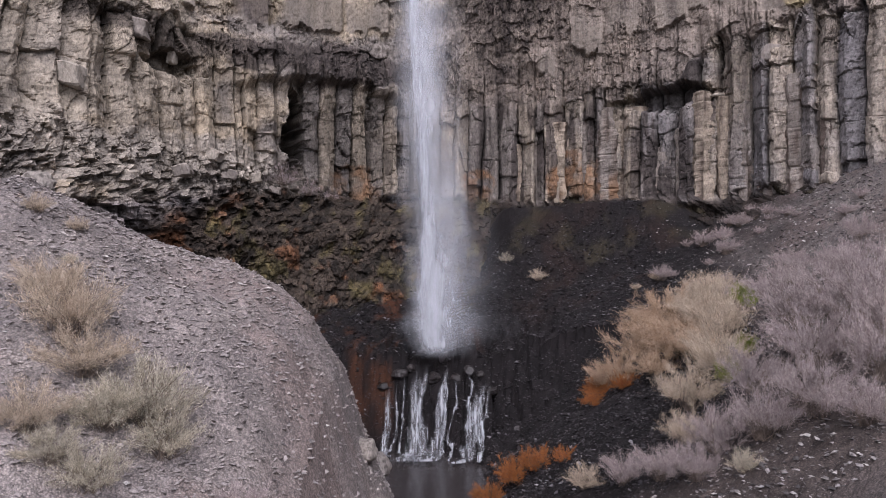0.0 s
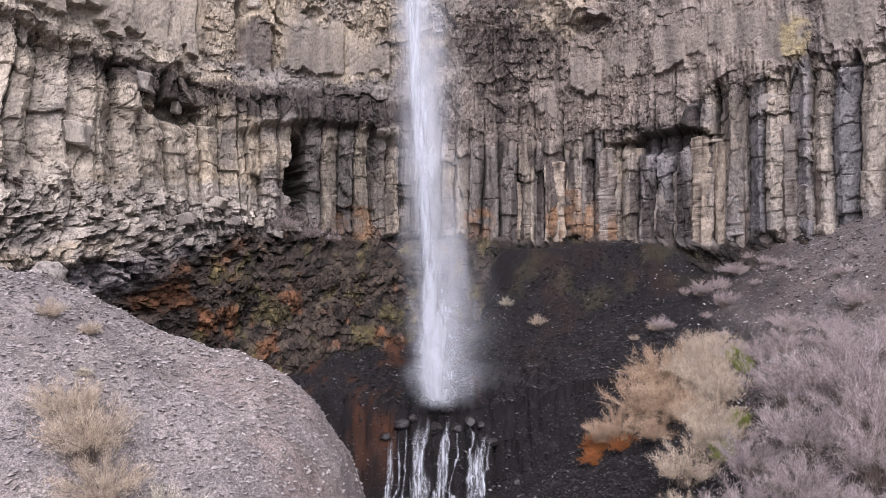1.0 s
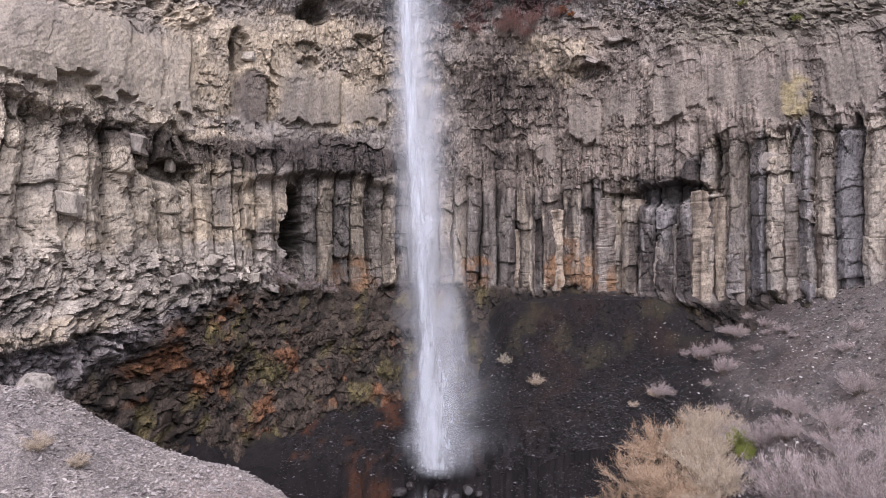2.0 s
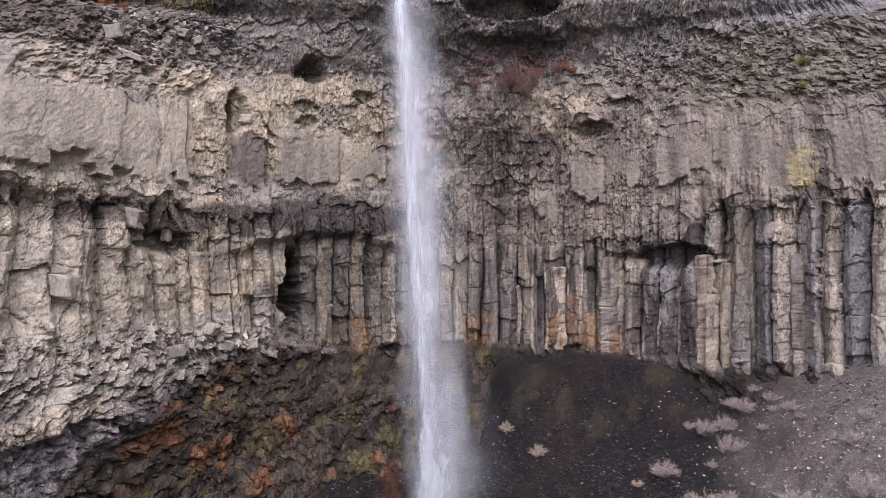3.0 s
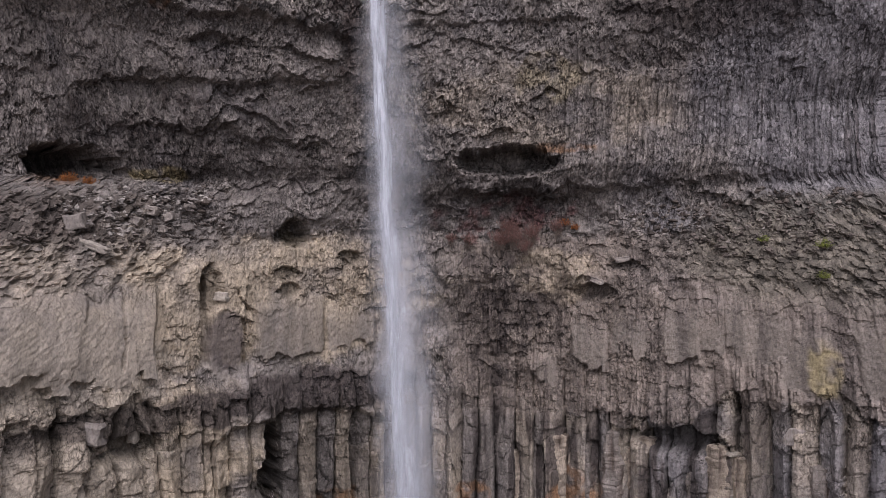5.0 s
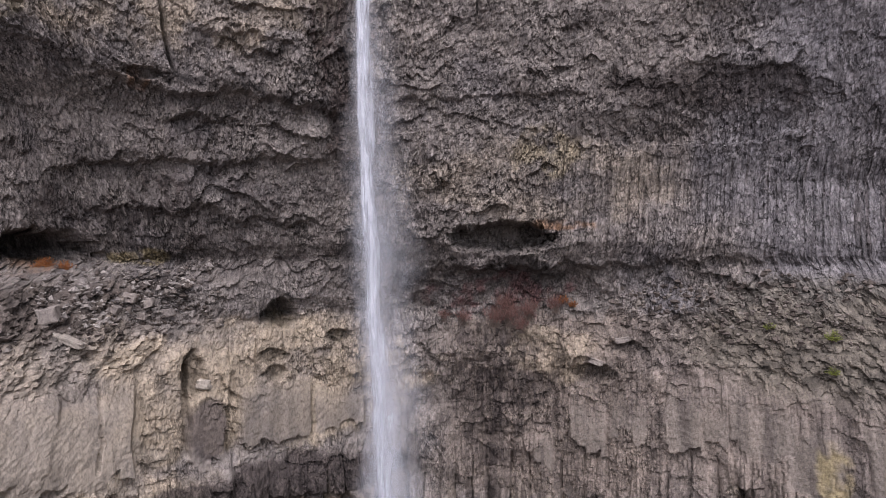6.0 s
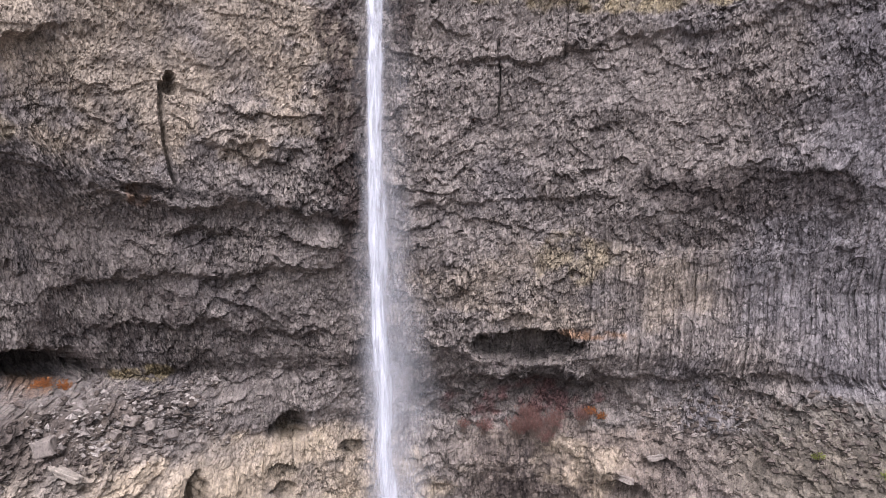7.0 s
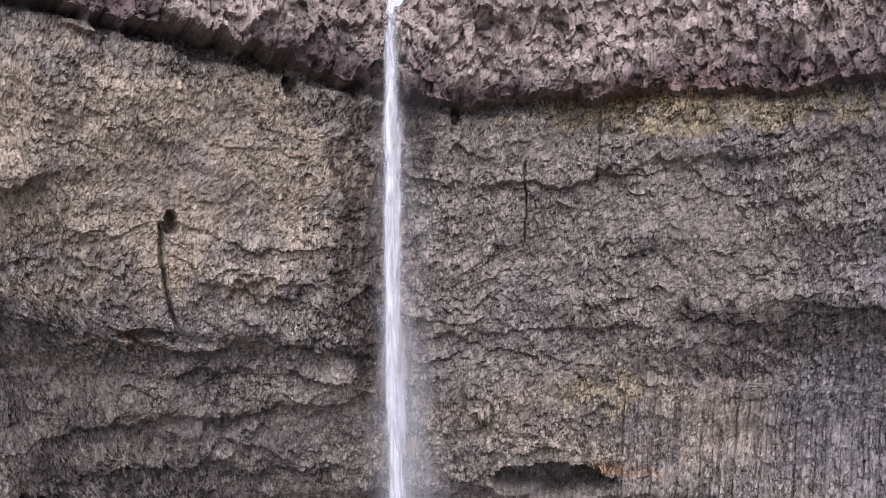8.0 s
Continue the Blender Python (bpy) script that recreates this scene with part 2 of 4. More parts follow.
SHELF = stone_material("shelf_rubble", ("island", [(0.0, (0.13, 0.115, 0.105)), (0.6, (0.25, 0.225, 0.205)), (1.0, (0.36, 0.33, 0.30))]), 0.9, 0.02)
BROWN = stone_material("brown_rubble", ("island", [(0.0, (0.055, 0.045, 0.038)), (0.6, (0.125, 0.104, 0.090)), (1.0, (0.23, 0.205, 0.18))]), 0.9, 0.02)
SPECKS = stone_material("grey_specks", ("island", [(0.0, (0.04, 0.037, 0.04)), (0.7, (0.10, 0.094, 0.098)), (1.0, (0.40, 0.38, 0.38))]), 0.85, 0.02)
PALE = stone_material("pale_stones", ("island", [(0.0, (0.30, 0.285, 0.27)), (1.0, (0.55, 0.53, 0.50))]), 0.9, 0.02)
WETSTONE = stone_material("wet_dark_stone", ("island", [(0.0, (0.012, 0.010, 0.011)), (0.7, (0.028, 0.024, 0.026)), (0.92, (0.07, 0.064, 0.07)), (1.0, (0.22, 0.21, 0.22))]), 0.45, 0.02)


def twig_material(name, a, b, c):
    m, nodes, links, bsdf = material(name, 0.8, 0.1)
    info = nodes.new("ShaderNodeNewGeometry")
    colour = ramp(nodes, links, info.outputs["Random Per Island"], [(0.0, a), (0.5, b), (1.0, c)])
    mottle = ramp(nodes, links, noise_at(nodes, links, 2.2, 3.0), [(0.3, (0.7, 0.7, 0.7)), (0.7, (1.2, 1.15, 1.1))])
    links.new(blend(nodes, links, "MULTIPLY", 0.8, colour, mottle), bsdf.inputs["Base Color"])
    return m


STEM = twig_material("grey_bark", (0.10, 0.08, 0.07), (0.15, 0.12, 0.10), (0.2, 0.16, 0.13))
TAN = twig_material("dry_tan_twigs", (0.23, 0.18, 0.135), (0.46, 0.375, 0.285), (0.68, 0.585, 0.48))
OCHRE = twig_material("dry_ochre_twigs", (0.22, 0.135, 0.08), (0.44, 0.315, 0.215), (0.64, 0.51, 0.39))
RUSSET = twig_material("russet_twigs", (0.16, 0.055, 0.025), (0.32, 0.12, 0.04), (0.40, 0.18, 0.06))
MAUVE = twig_material("bare_mauve_twigs", (0.16, 0.125, 0.125), (0.34, 0.285, 0.28), (0.56, 0.49, 0.48))
SAGE = twig_material("grey_green_sage", (0.20, 0.175, 0.13), (0.40, 0.36, 0.28), (0.62, 0.57, 0.48))
GREEN = twig_material("fresh_green_leaves", (0.10, 0.12, 0.025), (0.17, 0.20, 0.04), (0.25, 0.27, 0.08))
CRIMSON = twig_material("crimson_twigs", (0.10, 0.055, 0.05), (0.17, 0.085, 0.075), (0.28, 0.18, 0.15))


def water_material(name, thick, streak, rough=0.5, low=0.15, white=0.54):
    """Falling water: white froth whose cover thins out by its own attribute and by streaks along the fall."""
    m, nodes, links, bsdf = material(name, rough, 0.4)
    bsdf.inputs["Base Color"].default_value = (white * 0.98, white, white * 1.07, 1)
    cover = put(nodes, "ShaderNodeAttribute")
    cover.attribute_name = "cover"
    n = noise_at(nodes, links, 1.0, 6.0, streak)
    spread = put(nodes, "ShaderNodeMapRange", From_Min=0.34, From_Max=0.66, To_Min=low, To_Max=1.45)
    links.new(n, spread.inputs["Value"])
    times = put(nodes, "ShaderNodeMath")
    times.operation, times.use_clamp = "MULTIPLY", True
    links.new(cover.outputs["Fac"], times.inputs[0])
    links.new(spread.outputs[0], times.inputs[1])
    scaled = put(nodes, "ShaderNodeMath")
    scaled.operation, scaled.use_clamp = "MULTIPLY", True
    links.new(times.outputs[0], scaled.inputs[0])
    scaled.inputs[1].default_value = thick
    links.new(scaled.outputs[0], bsdf.inputs["Alpha"])
    return m


FROTH = water_material("white_falling_water", 1.0, (4.5, 4.5, 0.30), 0.5, 0.3)
SPRAY = water_material("fine_spray", 0.6, (1.1, 1.1, 0.22), 0.9, 0.3)
RILL = water_material("white_rills", 0.85, (9.0, 1.3, 1.3), 0.5, 0.05, 0.44)
POOL, pn, pl, pb = material("dark_pool_water", 0.08, 0.5)
pb.inputs["Base Color"].default_value = (0.035, 0.03, 0.03, 1)
relief(pn, pl, pb, noise_at(pn, pl, 3.0, 3.0), 0.03)


# ---- building helpers ----
def mesh_from(name, verts, faces, mat, smooth_faces=False):
    """A mesh of all-alike faces from arrays."""
    me = bpy.data.meshes.new(name)
    verts, faces = np.asarray(verts, np.float32), np.asarray(faces, np.int32)
    me.vertices.add(len(verts))
    me.vertices.foreach_set("co", verts.ravel())
    n, k = faces.shape
    me.loops.add(n * k)
    me.loops.foreach_set("vertex_index", faces.ravel())
    me.polygons.add(n)
    me.polygons.foreach_set("loop_start", np.arange(0, n * k, k, dtype=np.int32))
    me.polygons.foreach_set("use_smooth", np.full(n, smooth_faces))
    me.update(calc_edges=True)
    me.materials.append(mat)
    return me


def grid_faces(rows, cols):
    i = np.arange(rows * cols).reshape(rows, cols)
    return np.stack([i[:-1, :-1], i[:-1, 1:], i[1:, 1:], i[1:, :-1]], -1).reshape(-1, 4)


def paint(me, name, values):
    if np.ndim(values) == 2:
        a = me.attributes.new(name, "FLOAT_COLOR", "POINT")
        a.data.foreach_set("color", np.concatenate([values, np.ones((len(values), 1))], 1).astype(np.float32).ravel())
    else:
        me.attributes.new(name, "FLOAT", "POINT").data.foreach_set("value", np.asarray(values, np.float32))


def child(name, me, parent, label=""):
    ob = new(name, me)
    ob.parent = parent
    return tagged(ob, label) if label else ob


def stretched(inner, outer, far, step):
    """Coordinates that are close together from inner to outer and grow wider beyond, out to far on both sides."""
    mid = np.arange(inner, outer + step / 2, step)
    grow = [step]
    while sum(grow) < far:
        grow.append(grow[-1] * 1.35)
    out = np.cumsum(grow)
    return np.concatenate([inner - out[::-1], mid, outer + out])


# ---- the cliff ----
def patch(x, z, cx, cz, rx, rz, rough=0.35, seed=3):
    """1 inside an uneven oval, 0 outside."""
    d = np.sqrt(((x - cx) / rx) ** 2 + ((z - cz) / rz) ** 2) + rough * fbm(x * 0.9, z * 0.9, seed)
    return 1 - smooth(0.75, 1.1, d)


# hollows: x, height, half width, half height, depth
CAVES = [(-6.0, 16.4, 3.0, 2.6, 0.4), (-8.5, 17.1, 0.5, 2.0, 3.4), (12.4, 18.7, 2.0, 0.55, 1.3), (-7.4, 29.6, 0.6, 0.6, 1.4),
         (-11.0, 26.9, 0.4, 0.9, 0.7), (-7.75, 27.3, 0.6, 0.3, 0.4), (-7.6, 26.4, 0.4, 0.35, 0.4), (-4.5, 28.1, 0.5, 0.3, 0.5), (8.8, 26.2, 1.0, 0.4, 0.5), (10.5, 27.6, 1.0, 0.35, 0.5),
         (4.5, 33.5, 2.4, 0.6, 1.8), (5.0, 31.4, 2.0, 0.8, 0.25), (-17.7, 33.1, 1.5, 0.75, 3.0), (-13.6, 19.6, 0.8, 0.6, 1.2), (-10.85, 44.9, 0.22, 0.4, 0.8),
         (-6.5, 50.4, 0.25, 0.4, 0.8), (-0.2, 49.4, 0.16, 0.3, 0.6), (-12.4, 40.6, 0.7, 0.18, 0.35)]
# upright cracks: x, foot, top, half width, depth
CRACKS = [(-11.15, 40.6, 45.0, 0.07, 0.5), (2.7, 43.6, 47.6, 0.04, 0.25), (5.7, 46.5, 49.8, 0.04, 0.2), (9.5, 40.4, 41.8, 0.15, 0.3), (-11.25, 22.6, 27.4, 0.14, 0.6), (-9.75, 22.3, 25.2, 0.08, 0.35), (-14.2, 23.0, 27.0, 0.05, 0.25)]
# smooth slabs with a broken lower end: x, foot, top, half width, how proud
TONGUES = [(-16.9, 23.2, 27.6, 1.6, 0.7), (-14.6, 22.7, 27.2, 1.5, 0.6), (-10.5, 21.9, 25.9, 0.75, 0.15), (-7.6, 22.6, 26.8, 1.6, 0.3), (-4.6, 22.9, 26.0, 1.2, 0.2), (12.9, 22.6, 26.2, 0.7, 0.55), (15.4, 23.4, 26.5, 0.8, 0.4), (17.3, 21.9, 25.5, 0.75, 0.6), (19.4, 22.2, 26.5, 0.7, 0.5), (8.8, 21.8, 24.8, 0.7, 0.5), (6.4, 20.4, 23.0, 0.5, 0.35), (11.0, 22.8, 25.5, 0.45, 0.4), (-18.9, 24.0, 29.0, 0.6, 0.4), (10.2, 23.0, 25.9, 0.4, 0.3), (8.1, 22.4, 25.6, 0.35, 0.3), (14.1, 23.1, 25.8, 0.45, 0.3), (16.3, 23.2, 26.4, 0.5, 0.35)]
# ledges that hang over: from x, to x, height, rise, reach
LEDGES = [(-10.6, -6.0, 42.4, 0.0, 0.35), (-14.8, -3.3, 40.5, -0.13, 0.5), (-17.5, -4.0, 36.4, 0.06, 0.4), (-16.0, -5.0, 34.8, -0.08, 0.35), (0.0, 7.5, 46.6, 0.0, 0.3), (6.0, 19.0, 46.9, 0.12, 0.2), (-2.0, 9.0, 40.0, 0.03, 0.2), (0.5, 9.5, 31.9, -0.02, 0.45), (8.0, 19.0, 31.7, 0.05, 0.2),
          (8.5, 19.0, 37.9, 0.02, -0.5), (-19.0, -13.5, 44.6, 0.35, 0.7), (12.0, 18.5, 41.6, -0.1, 0.15), (-12.5, -9.0, 38.6, 0.1, 0.5)]


def along(x):
    """The way along the cliff's foot, so that the rock's grain keeps its size where the wall turns."""
    return np.interp(x, ARC_X, ARC_S)


ARC_X = np.linspace(-95, 95, 3801)
ARC_Y = bow(ARC_X, np.full_like(ARC_X, 22.0)) * 0.7 + bow(ARC_X, np.full_like(ARC_X, 38.0)) * 0.3
ARC_S = np.concatenate([[0], np.cumsum(np.hypot(np.diff(ARC_X), np.diff(ARC_Y)))])
ARC_S = ARC_S - np.interp(0, ARC_X, ARC_S)
ARC_TURN = np.gradient(ARC_Y, ARC_X)


def cap_foot(x):
    return np.interp(x, [-40, -13.2, -9.7, -7.5, -5.6, -3.2, -0.3, 1.7, 5.8, 8.2, 14.1, 40], [53.2, 52.3, 51.35, 51.1, 50.6, 50.2, 49.8, 49.7, 49.95, 50.3, 50.0, 50.0]) + 0.22 * fbm(x * 0.6, x * 0, 60)


def cliff(x, z):
    """How far the rock stands out from the bow, and its colour, at x and height z."""
    u = along(x)
    near, peak, here = bow(x, np.full_like(z, 26.5)), bow(x, np.full_like(z, 29.3)), bow(x, z)
    shelf = np.where(z < 26.5, 0, np.where(z < 29.3, np.clip(here - near, 0, 9), np.clip(peak - near, 0, 9) + np.clip(peak - here, 0, 9)))
    wob, fine, mid_n = fbm(u / 5, z / 5, 11), fbm(u * 1.7, z * 1.7, 21), fbm(u * 0.55, z * 0.45, 23)
    top = np.interp(x, [-30, -16, -12, -9, -5, 0, 5, 10, 13, 15, 17.5, 22], [23.0, 21.6, 21.0, 20.3, 20.0, 19.2, 19.2, 19.2, 19.4, 21.2, 21.8, 21.5]) + 0.9 * fbm(u * 0.7, z * 0.2, 31) + 0.7 * (rnd(np.floor(u / 1.1), 0, 33) - 0.5) + 0.4 * fine
    low = 1 - smooth(12.3, 12.9, z + 0.8 * wob + 0.4 * fine - 0.5 - 0.3 * smooth(0, -4, x) + 0.25 * np.maximum(-x - 10, 0))
    soft = 0.2 + 0.7 * (1 - smooth(7, 10, x)) * smooth(-3, 0, x)
    colon = (1 - low) * (1 - smooth(-soft, soft, z - top))
    ledge = 28.9 + 0.07 * (x - 2) * (x > 2) + 0.7 * wob + 0.4 * fine + 2.6 * smooth(-8, -16, x) + 1.0 * smooth(-8, -6, x) * (1 - smooth(-3, -1, x))
    mid = (1 - low) * (1 - colon) * (1 - smooth(-0.4, 0.4, z - ledge))
    cf = cap_foot(x)
    cap = smooth(-0.08, 0.08, z - cf - 0.45 * fine - 0.3 * mid_n)
    up = np.clip(1 - low - colon - mid, 0, 1) * (1 - cap)

    # relief, towards the eye
    lean = 0.10 * (z - 18) * smooth(-8, -14, x)
    wu = u + lean + 0.22 * fbm(u * 0.8, z * 0.22, 41) + 0.05 * fbm(u * 4, z * 2.5, 43)
    wz = z + 0.8 * shelf + 0.35 * fbm(u * 1.1, z * 0.9, 45)
    big, tone_big, gap_big = pillars(wu / 0.92, wz / 2.6, 51, 0.75, 0.42)
    rough, tone_rough, joint_rough = shards(wu / 0.55, wz / 1.5, 61, 0.40, 0.45, 0.34, 0.12)
    hack, tone_hack, joint_hack = shards(u / 0.18 + 0.5 * fine, wz / 0.55, 81, 0.15, 0.10, 0.15, 0.05)
    tiny, tone_tiny, joint_tiny = shards(u / 0.12 + 0.6 * fine, wz / 0.24 + 0.6 * wob, 83, 0.08, 0.05, 0.05, 0.02)
    slab, tone_slab = blocks(wu / 1.7, wz / 4.6, 91, 0.55, 0.25, 0.12)
    flute, _ = blocks(u / 0.24 + 0.25 * fine, wz / 2.2, 95, 0.14, 0.12, 0.05)
    rubble, tone_rub, joint_rub = shards(u / 0.38 + 0.9 * fine, wz / 0.34 + 0.8 * mid_n, 93, 0.42, 0.4, 0.12, 0.08)
    # terraces of uneven reach that come and go along the wall
    t1 = (z + 2.0 * fbm(u / 6, z / 6, 101) + 0.8 * fbm(u / 1.8, z / 2.5, 103) + 0.3 * fine) / 2.3
    k1 = np.floor(t1)
    saw1 = (1 - (t1 - k1)) ** 1.6 * smooth(-0.05, 0.5, fbm(u / 3.5 + k1 * 13.7, k1 * 5.3, 105)) * (0.4 + 0.9 * rnd(k1, 1, 107))
    t2 = (z + 1.1 * fbm(u / 2.2, z / 3, 111) + 0.4 * fbm(u * 1.2, z, 113) + 0.15 * fine) / 0.85
    k2 = np.floor(t2)
    saw2 = (1 - (t2 - k2)) ** 1.5 * smooth(0.0, 0.5, fbm(u / 1.3 + k2 * 7.7, k2 * 3.3, 115)) * (0.3 + rnd(k2, 1, 117))
    west = smooth(1.0, -4.0, x) * smooth(32, 34, z) * (1 - smooth(43, 45, z))
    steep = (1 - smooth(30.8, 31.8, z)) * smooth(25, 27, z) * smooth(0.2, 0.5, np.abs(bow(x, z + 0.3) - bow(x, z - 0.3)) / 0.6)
    busy = smooth(-0.55, 0.45, fbm(u / 3.2, z / 2.4, 119) + 0.5 * fine)
    plain = np.clip(patch(x, z, -15.0, 24.6, 2.6, 2.0, 0.25) + 0.8 * patch(x, z, -6.5, 24.0, 2.8, 1.5, 0.4) + 0.7 * patch(x, z, 15.5, 24.5, 3.5, 2.6, 0.5) + 0.9 * patch(x, z, -10, 46.8, 7, 3.6, 0.4) + 0.5 * patch(x, z, 6, 44, 6, 3.0, 0.6), 0, 1)
    fluted = smooth(5, 8, x) * smooth(31.3, 32.2, z + 0.5 * wob) * (1 - smooth(36.6, 38.0, z + 0.5 * wob))
    debris = np.clip(patch(x, z, -14.0, 13.2, 5.5, 2.0, 0.5) + 0.8 * patch(x, z, -13.2, 30.6, 2.4, 0.9, 0.5), 0, 1)
    out = low * ((0.6 + 0.25 * smooth(-10, -13, x)) * rubble + 0.8 * fbm(u * 0.6, z * 0.7, 121) + 0.3 * fine + 0.8 * tiny) + debris * 0.8 * rubble
    crumble = np.clip(smooth(19.0, 21.0, z + 0.6 * mid_n) + (1 - smooth(13.6, 15.2, z + 0.6 * mid_n + 0.15 * np.minimum(x + 10, 0))) * smooth(-6, -9, x) + 0.7 * smooth(0.1, 0.45, mid_n + 0.4 * wob), 0.28, 1)
    loose = (1 - smooth(13.8, 15.4, z + 0.7 * mid_n + 0.15 * np.minimum(x + 10, 0))) * smooth(-6, -9, x)
    out += colon * (0.25 + (1 - 0.85 * loose) * big + 0.5 * loose * rubble + 0.75 * crumble * (1 - 0.6 * loose) * rough + (0.10 + 0.35 * crumble) * hack + 0.2 * tiny + 0.015 * grain(u * 1.2, z * 9, 47) + 0.5 * mid_n * smooth(-6, -11, x))
    out += mid * (0.55 * big * (1 - smooth(20.0, 23.5, z + 0.6 * mid_n)) + 0.55 * (1 - steep) * slab * (0.4 + 0.6 * smooth(-0.4, 0.3, mid_n)) * (1 - 0.95 * smooth(-3, 1, x)) + (1 - steep) * (0.35 + 0.5 * smooth(-0.2, 0.4, mid_n)) * flute * smooth(-2, 2, x) * (1 - smooth(25.5, 27.5, z)) + (1 - 0.8 * plain) * ((0.12 + 0.4 * smooth(-0.1, 0.5, mid_n)) * (1 - 0.9 * steep) * (1 - 0.5 * smooth(0, 3, x)) * rough + steep * (0.5 * rubble + 0.35 * fbm(u * 1.3, wz * 1.3, 145)) + (0.2 + 0.5 * busy) * (1 - 0.8 * steep) * hack + 0.45 * tiny + 0.25 * (1 - steep) * saw2) + 0.45 * mid_n)
    out += up * ((1 - 0.6 * fluted) * (1 - 0.8 * steep) * ((0.3 + 0.5 * busy) * hack + (0.13 - 0.10 * plain) * rough) * (1 - 0.4 * plain) + 0.6 * tiny + steep * (0.45 * rubble + 0.35 * fbm(u * 1.3, wz * 1.3, 143)) + fluted * flute + (1 - 0.6 * plain) * (1 - 0.7 * fluted) * (0.3 * saw2 + (0.16 + 0.3 * west) * saw1) + 0.30 * fbm(u / 2.6, z / 1.8, 141))
    chunk, tone_chunk, joint_chunk = shards(u / 0.42 + 0.3 * fine, wz / 0.85 + 0.4 * mid_n, 151, 0.45, 0.35, 0.35, 0.05)
    out += cap * (0.9 + 0.45 * chunk + 0.45 * rough + 0.5 * hack + 0.5 * tiny + 0.9 * mid_n - 0.22 * (1 - smooth(0, 0.7, z - cf)) - 0.08 * (z - cf))
    smoothed = x * 0
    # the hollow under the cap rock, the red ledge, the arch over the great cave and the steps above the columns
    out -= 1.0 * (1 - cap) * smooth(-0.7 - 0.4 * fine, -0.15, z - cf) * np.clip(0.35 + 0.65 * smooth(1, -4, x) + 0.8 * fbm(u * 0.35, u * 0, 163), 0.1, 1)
    out -= 0.3 * patch(x, z, 4.0, 30.3, 6.5, 1.3, 0.6)
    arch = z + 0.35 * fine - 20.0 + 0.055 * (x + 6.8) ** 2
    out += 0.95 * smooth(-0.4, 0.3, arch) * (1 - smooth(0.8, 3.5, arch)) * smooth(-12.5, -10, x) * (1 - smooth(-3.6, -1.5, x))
    out += 0.25 * smooth(-0.1, 0.12, z - top) * (1 - smooth(0.3, 2.5, z - top)) * smooth(8, 11, x)
    out += 0.5 * smooth(-0.15, 0.15, z - top) * (1 - smooth(0.3, 2.0, z - top)) * smooth(-8, -11, x)
    for cx, foot, head, half, proud in TONGUES:
        jag = foot + 0.15 * np.abs(x - cx) / half + 0.8 * (rnd(np.floor(u / 0.8 + 0.3 * fine), int(foot * 10), 173) - 0.5) + 0.25 * fbm(u * 1.4, z * 0.3, int(foot * 10)) + 0.3 * fine
        tongue = smooth(-0.03, 0.08, z - jag) * (1 - smooth(head - 2.0, head, z)) * (1 - smooth(half - 0.1, half + 0.1, np.abs(x - cx + 0.2 * mid_n)))
        out, smoothed = out * (1 - 0.88 * tongue) + proud * (0.45 if cx > 0 else 0.8) * tongue, np.maximum(smoothed, tongue)
    out += 0.4 * smooth(31.4, 32.0, z + 0.4 * wob + 0.3 * fine - 0.05 * (x - 10)) * (1 - smooth(33, 36, z)) * smooth(6, 9, x)
    for x0, x1, level, rise, reach in LEDGES:
        d = z - level - rise * (x - x0) + 0.5 * fbm(u * 0.5, z * 0.1, int(level * 10)) + 0.3 * fine
        out += reach * smooth(-0.05, 0.12, d) * (1 - smooth(0.2, 2.2, d)) * smooth(x0, x0 + 1.2, x) * (1 - smooth(x1 - 1.5, x1, x))
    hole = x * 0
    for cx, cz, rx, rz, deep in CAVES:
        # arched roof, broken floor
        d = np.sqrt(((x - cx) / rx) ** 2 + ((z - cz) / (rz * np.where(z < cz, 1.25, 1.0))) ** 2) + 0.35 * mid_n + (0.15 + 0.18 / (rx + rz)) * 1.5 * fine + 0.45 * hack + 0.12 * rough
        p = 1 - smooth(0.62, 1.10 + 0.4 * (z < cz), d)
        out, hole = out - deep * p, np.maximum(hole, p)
    for cx, foot, head, wide, deep in CRACKS:
        g = (1 - smooth(wide * 0.6, wide * 1.4, np.abs(x - cx + 0.12 * fbm(z * 0.9, x * 0, 171)))) * smooth(foot, foot + 0.4, z) * (1 - smooth(head - 0.4, head, z))
        out = out - deep * g
    out += 0.04 * fbm(u * 6, z * 6, 181, 2)

    # colour of the stone, its stains and dark patches, and shade painted into recesses
    shape = x.shape + (3,)
    tone = colon * (tone_big * 0.4 + tone_rough * 0.3 + tone_hack * 0.3) + mid * (1 - steep) * (tone_slab * 0.15 + tone_rough * 0.4 + tone_hack * 0.25 + tone_tiny * 0.2) + up * (tone_hack * 0.5 + tone_tiny * 0.3 + tone_rough * 0.2) * (1 - steep) + steep * (mid + up) * tone_rub + low * tone_rub + cap * (tone_chunk * 0.6 + tone_hack * 0.4)
    grey = np.broadcast_to(np.array([0.245, 0.219, 0.198]), shape)
    col = grey * (0.62 + 0.76 * tone)[..., None]
    col = mixed(col, col * np.array([0.92, 0.97, 1.08]), smooth(0.0, 0.6, fbm(u / 6 + 3, z / 6, 191) + 0.10 * (x - 11)) * (1 - 0.6 * mid))
    col = mixed(col, col * np.array([0.98, 0.92, 0.86]), mid * smooth(-1, 3, x))
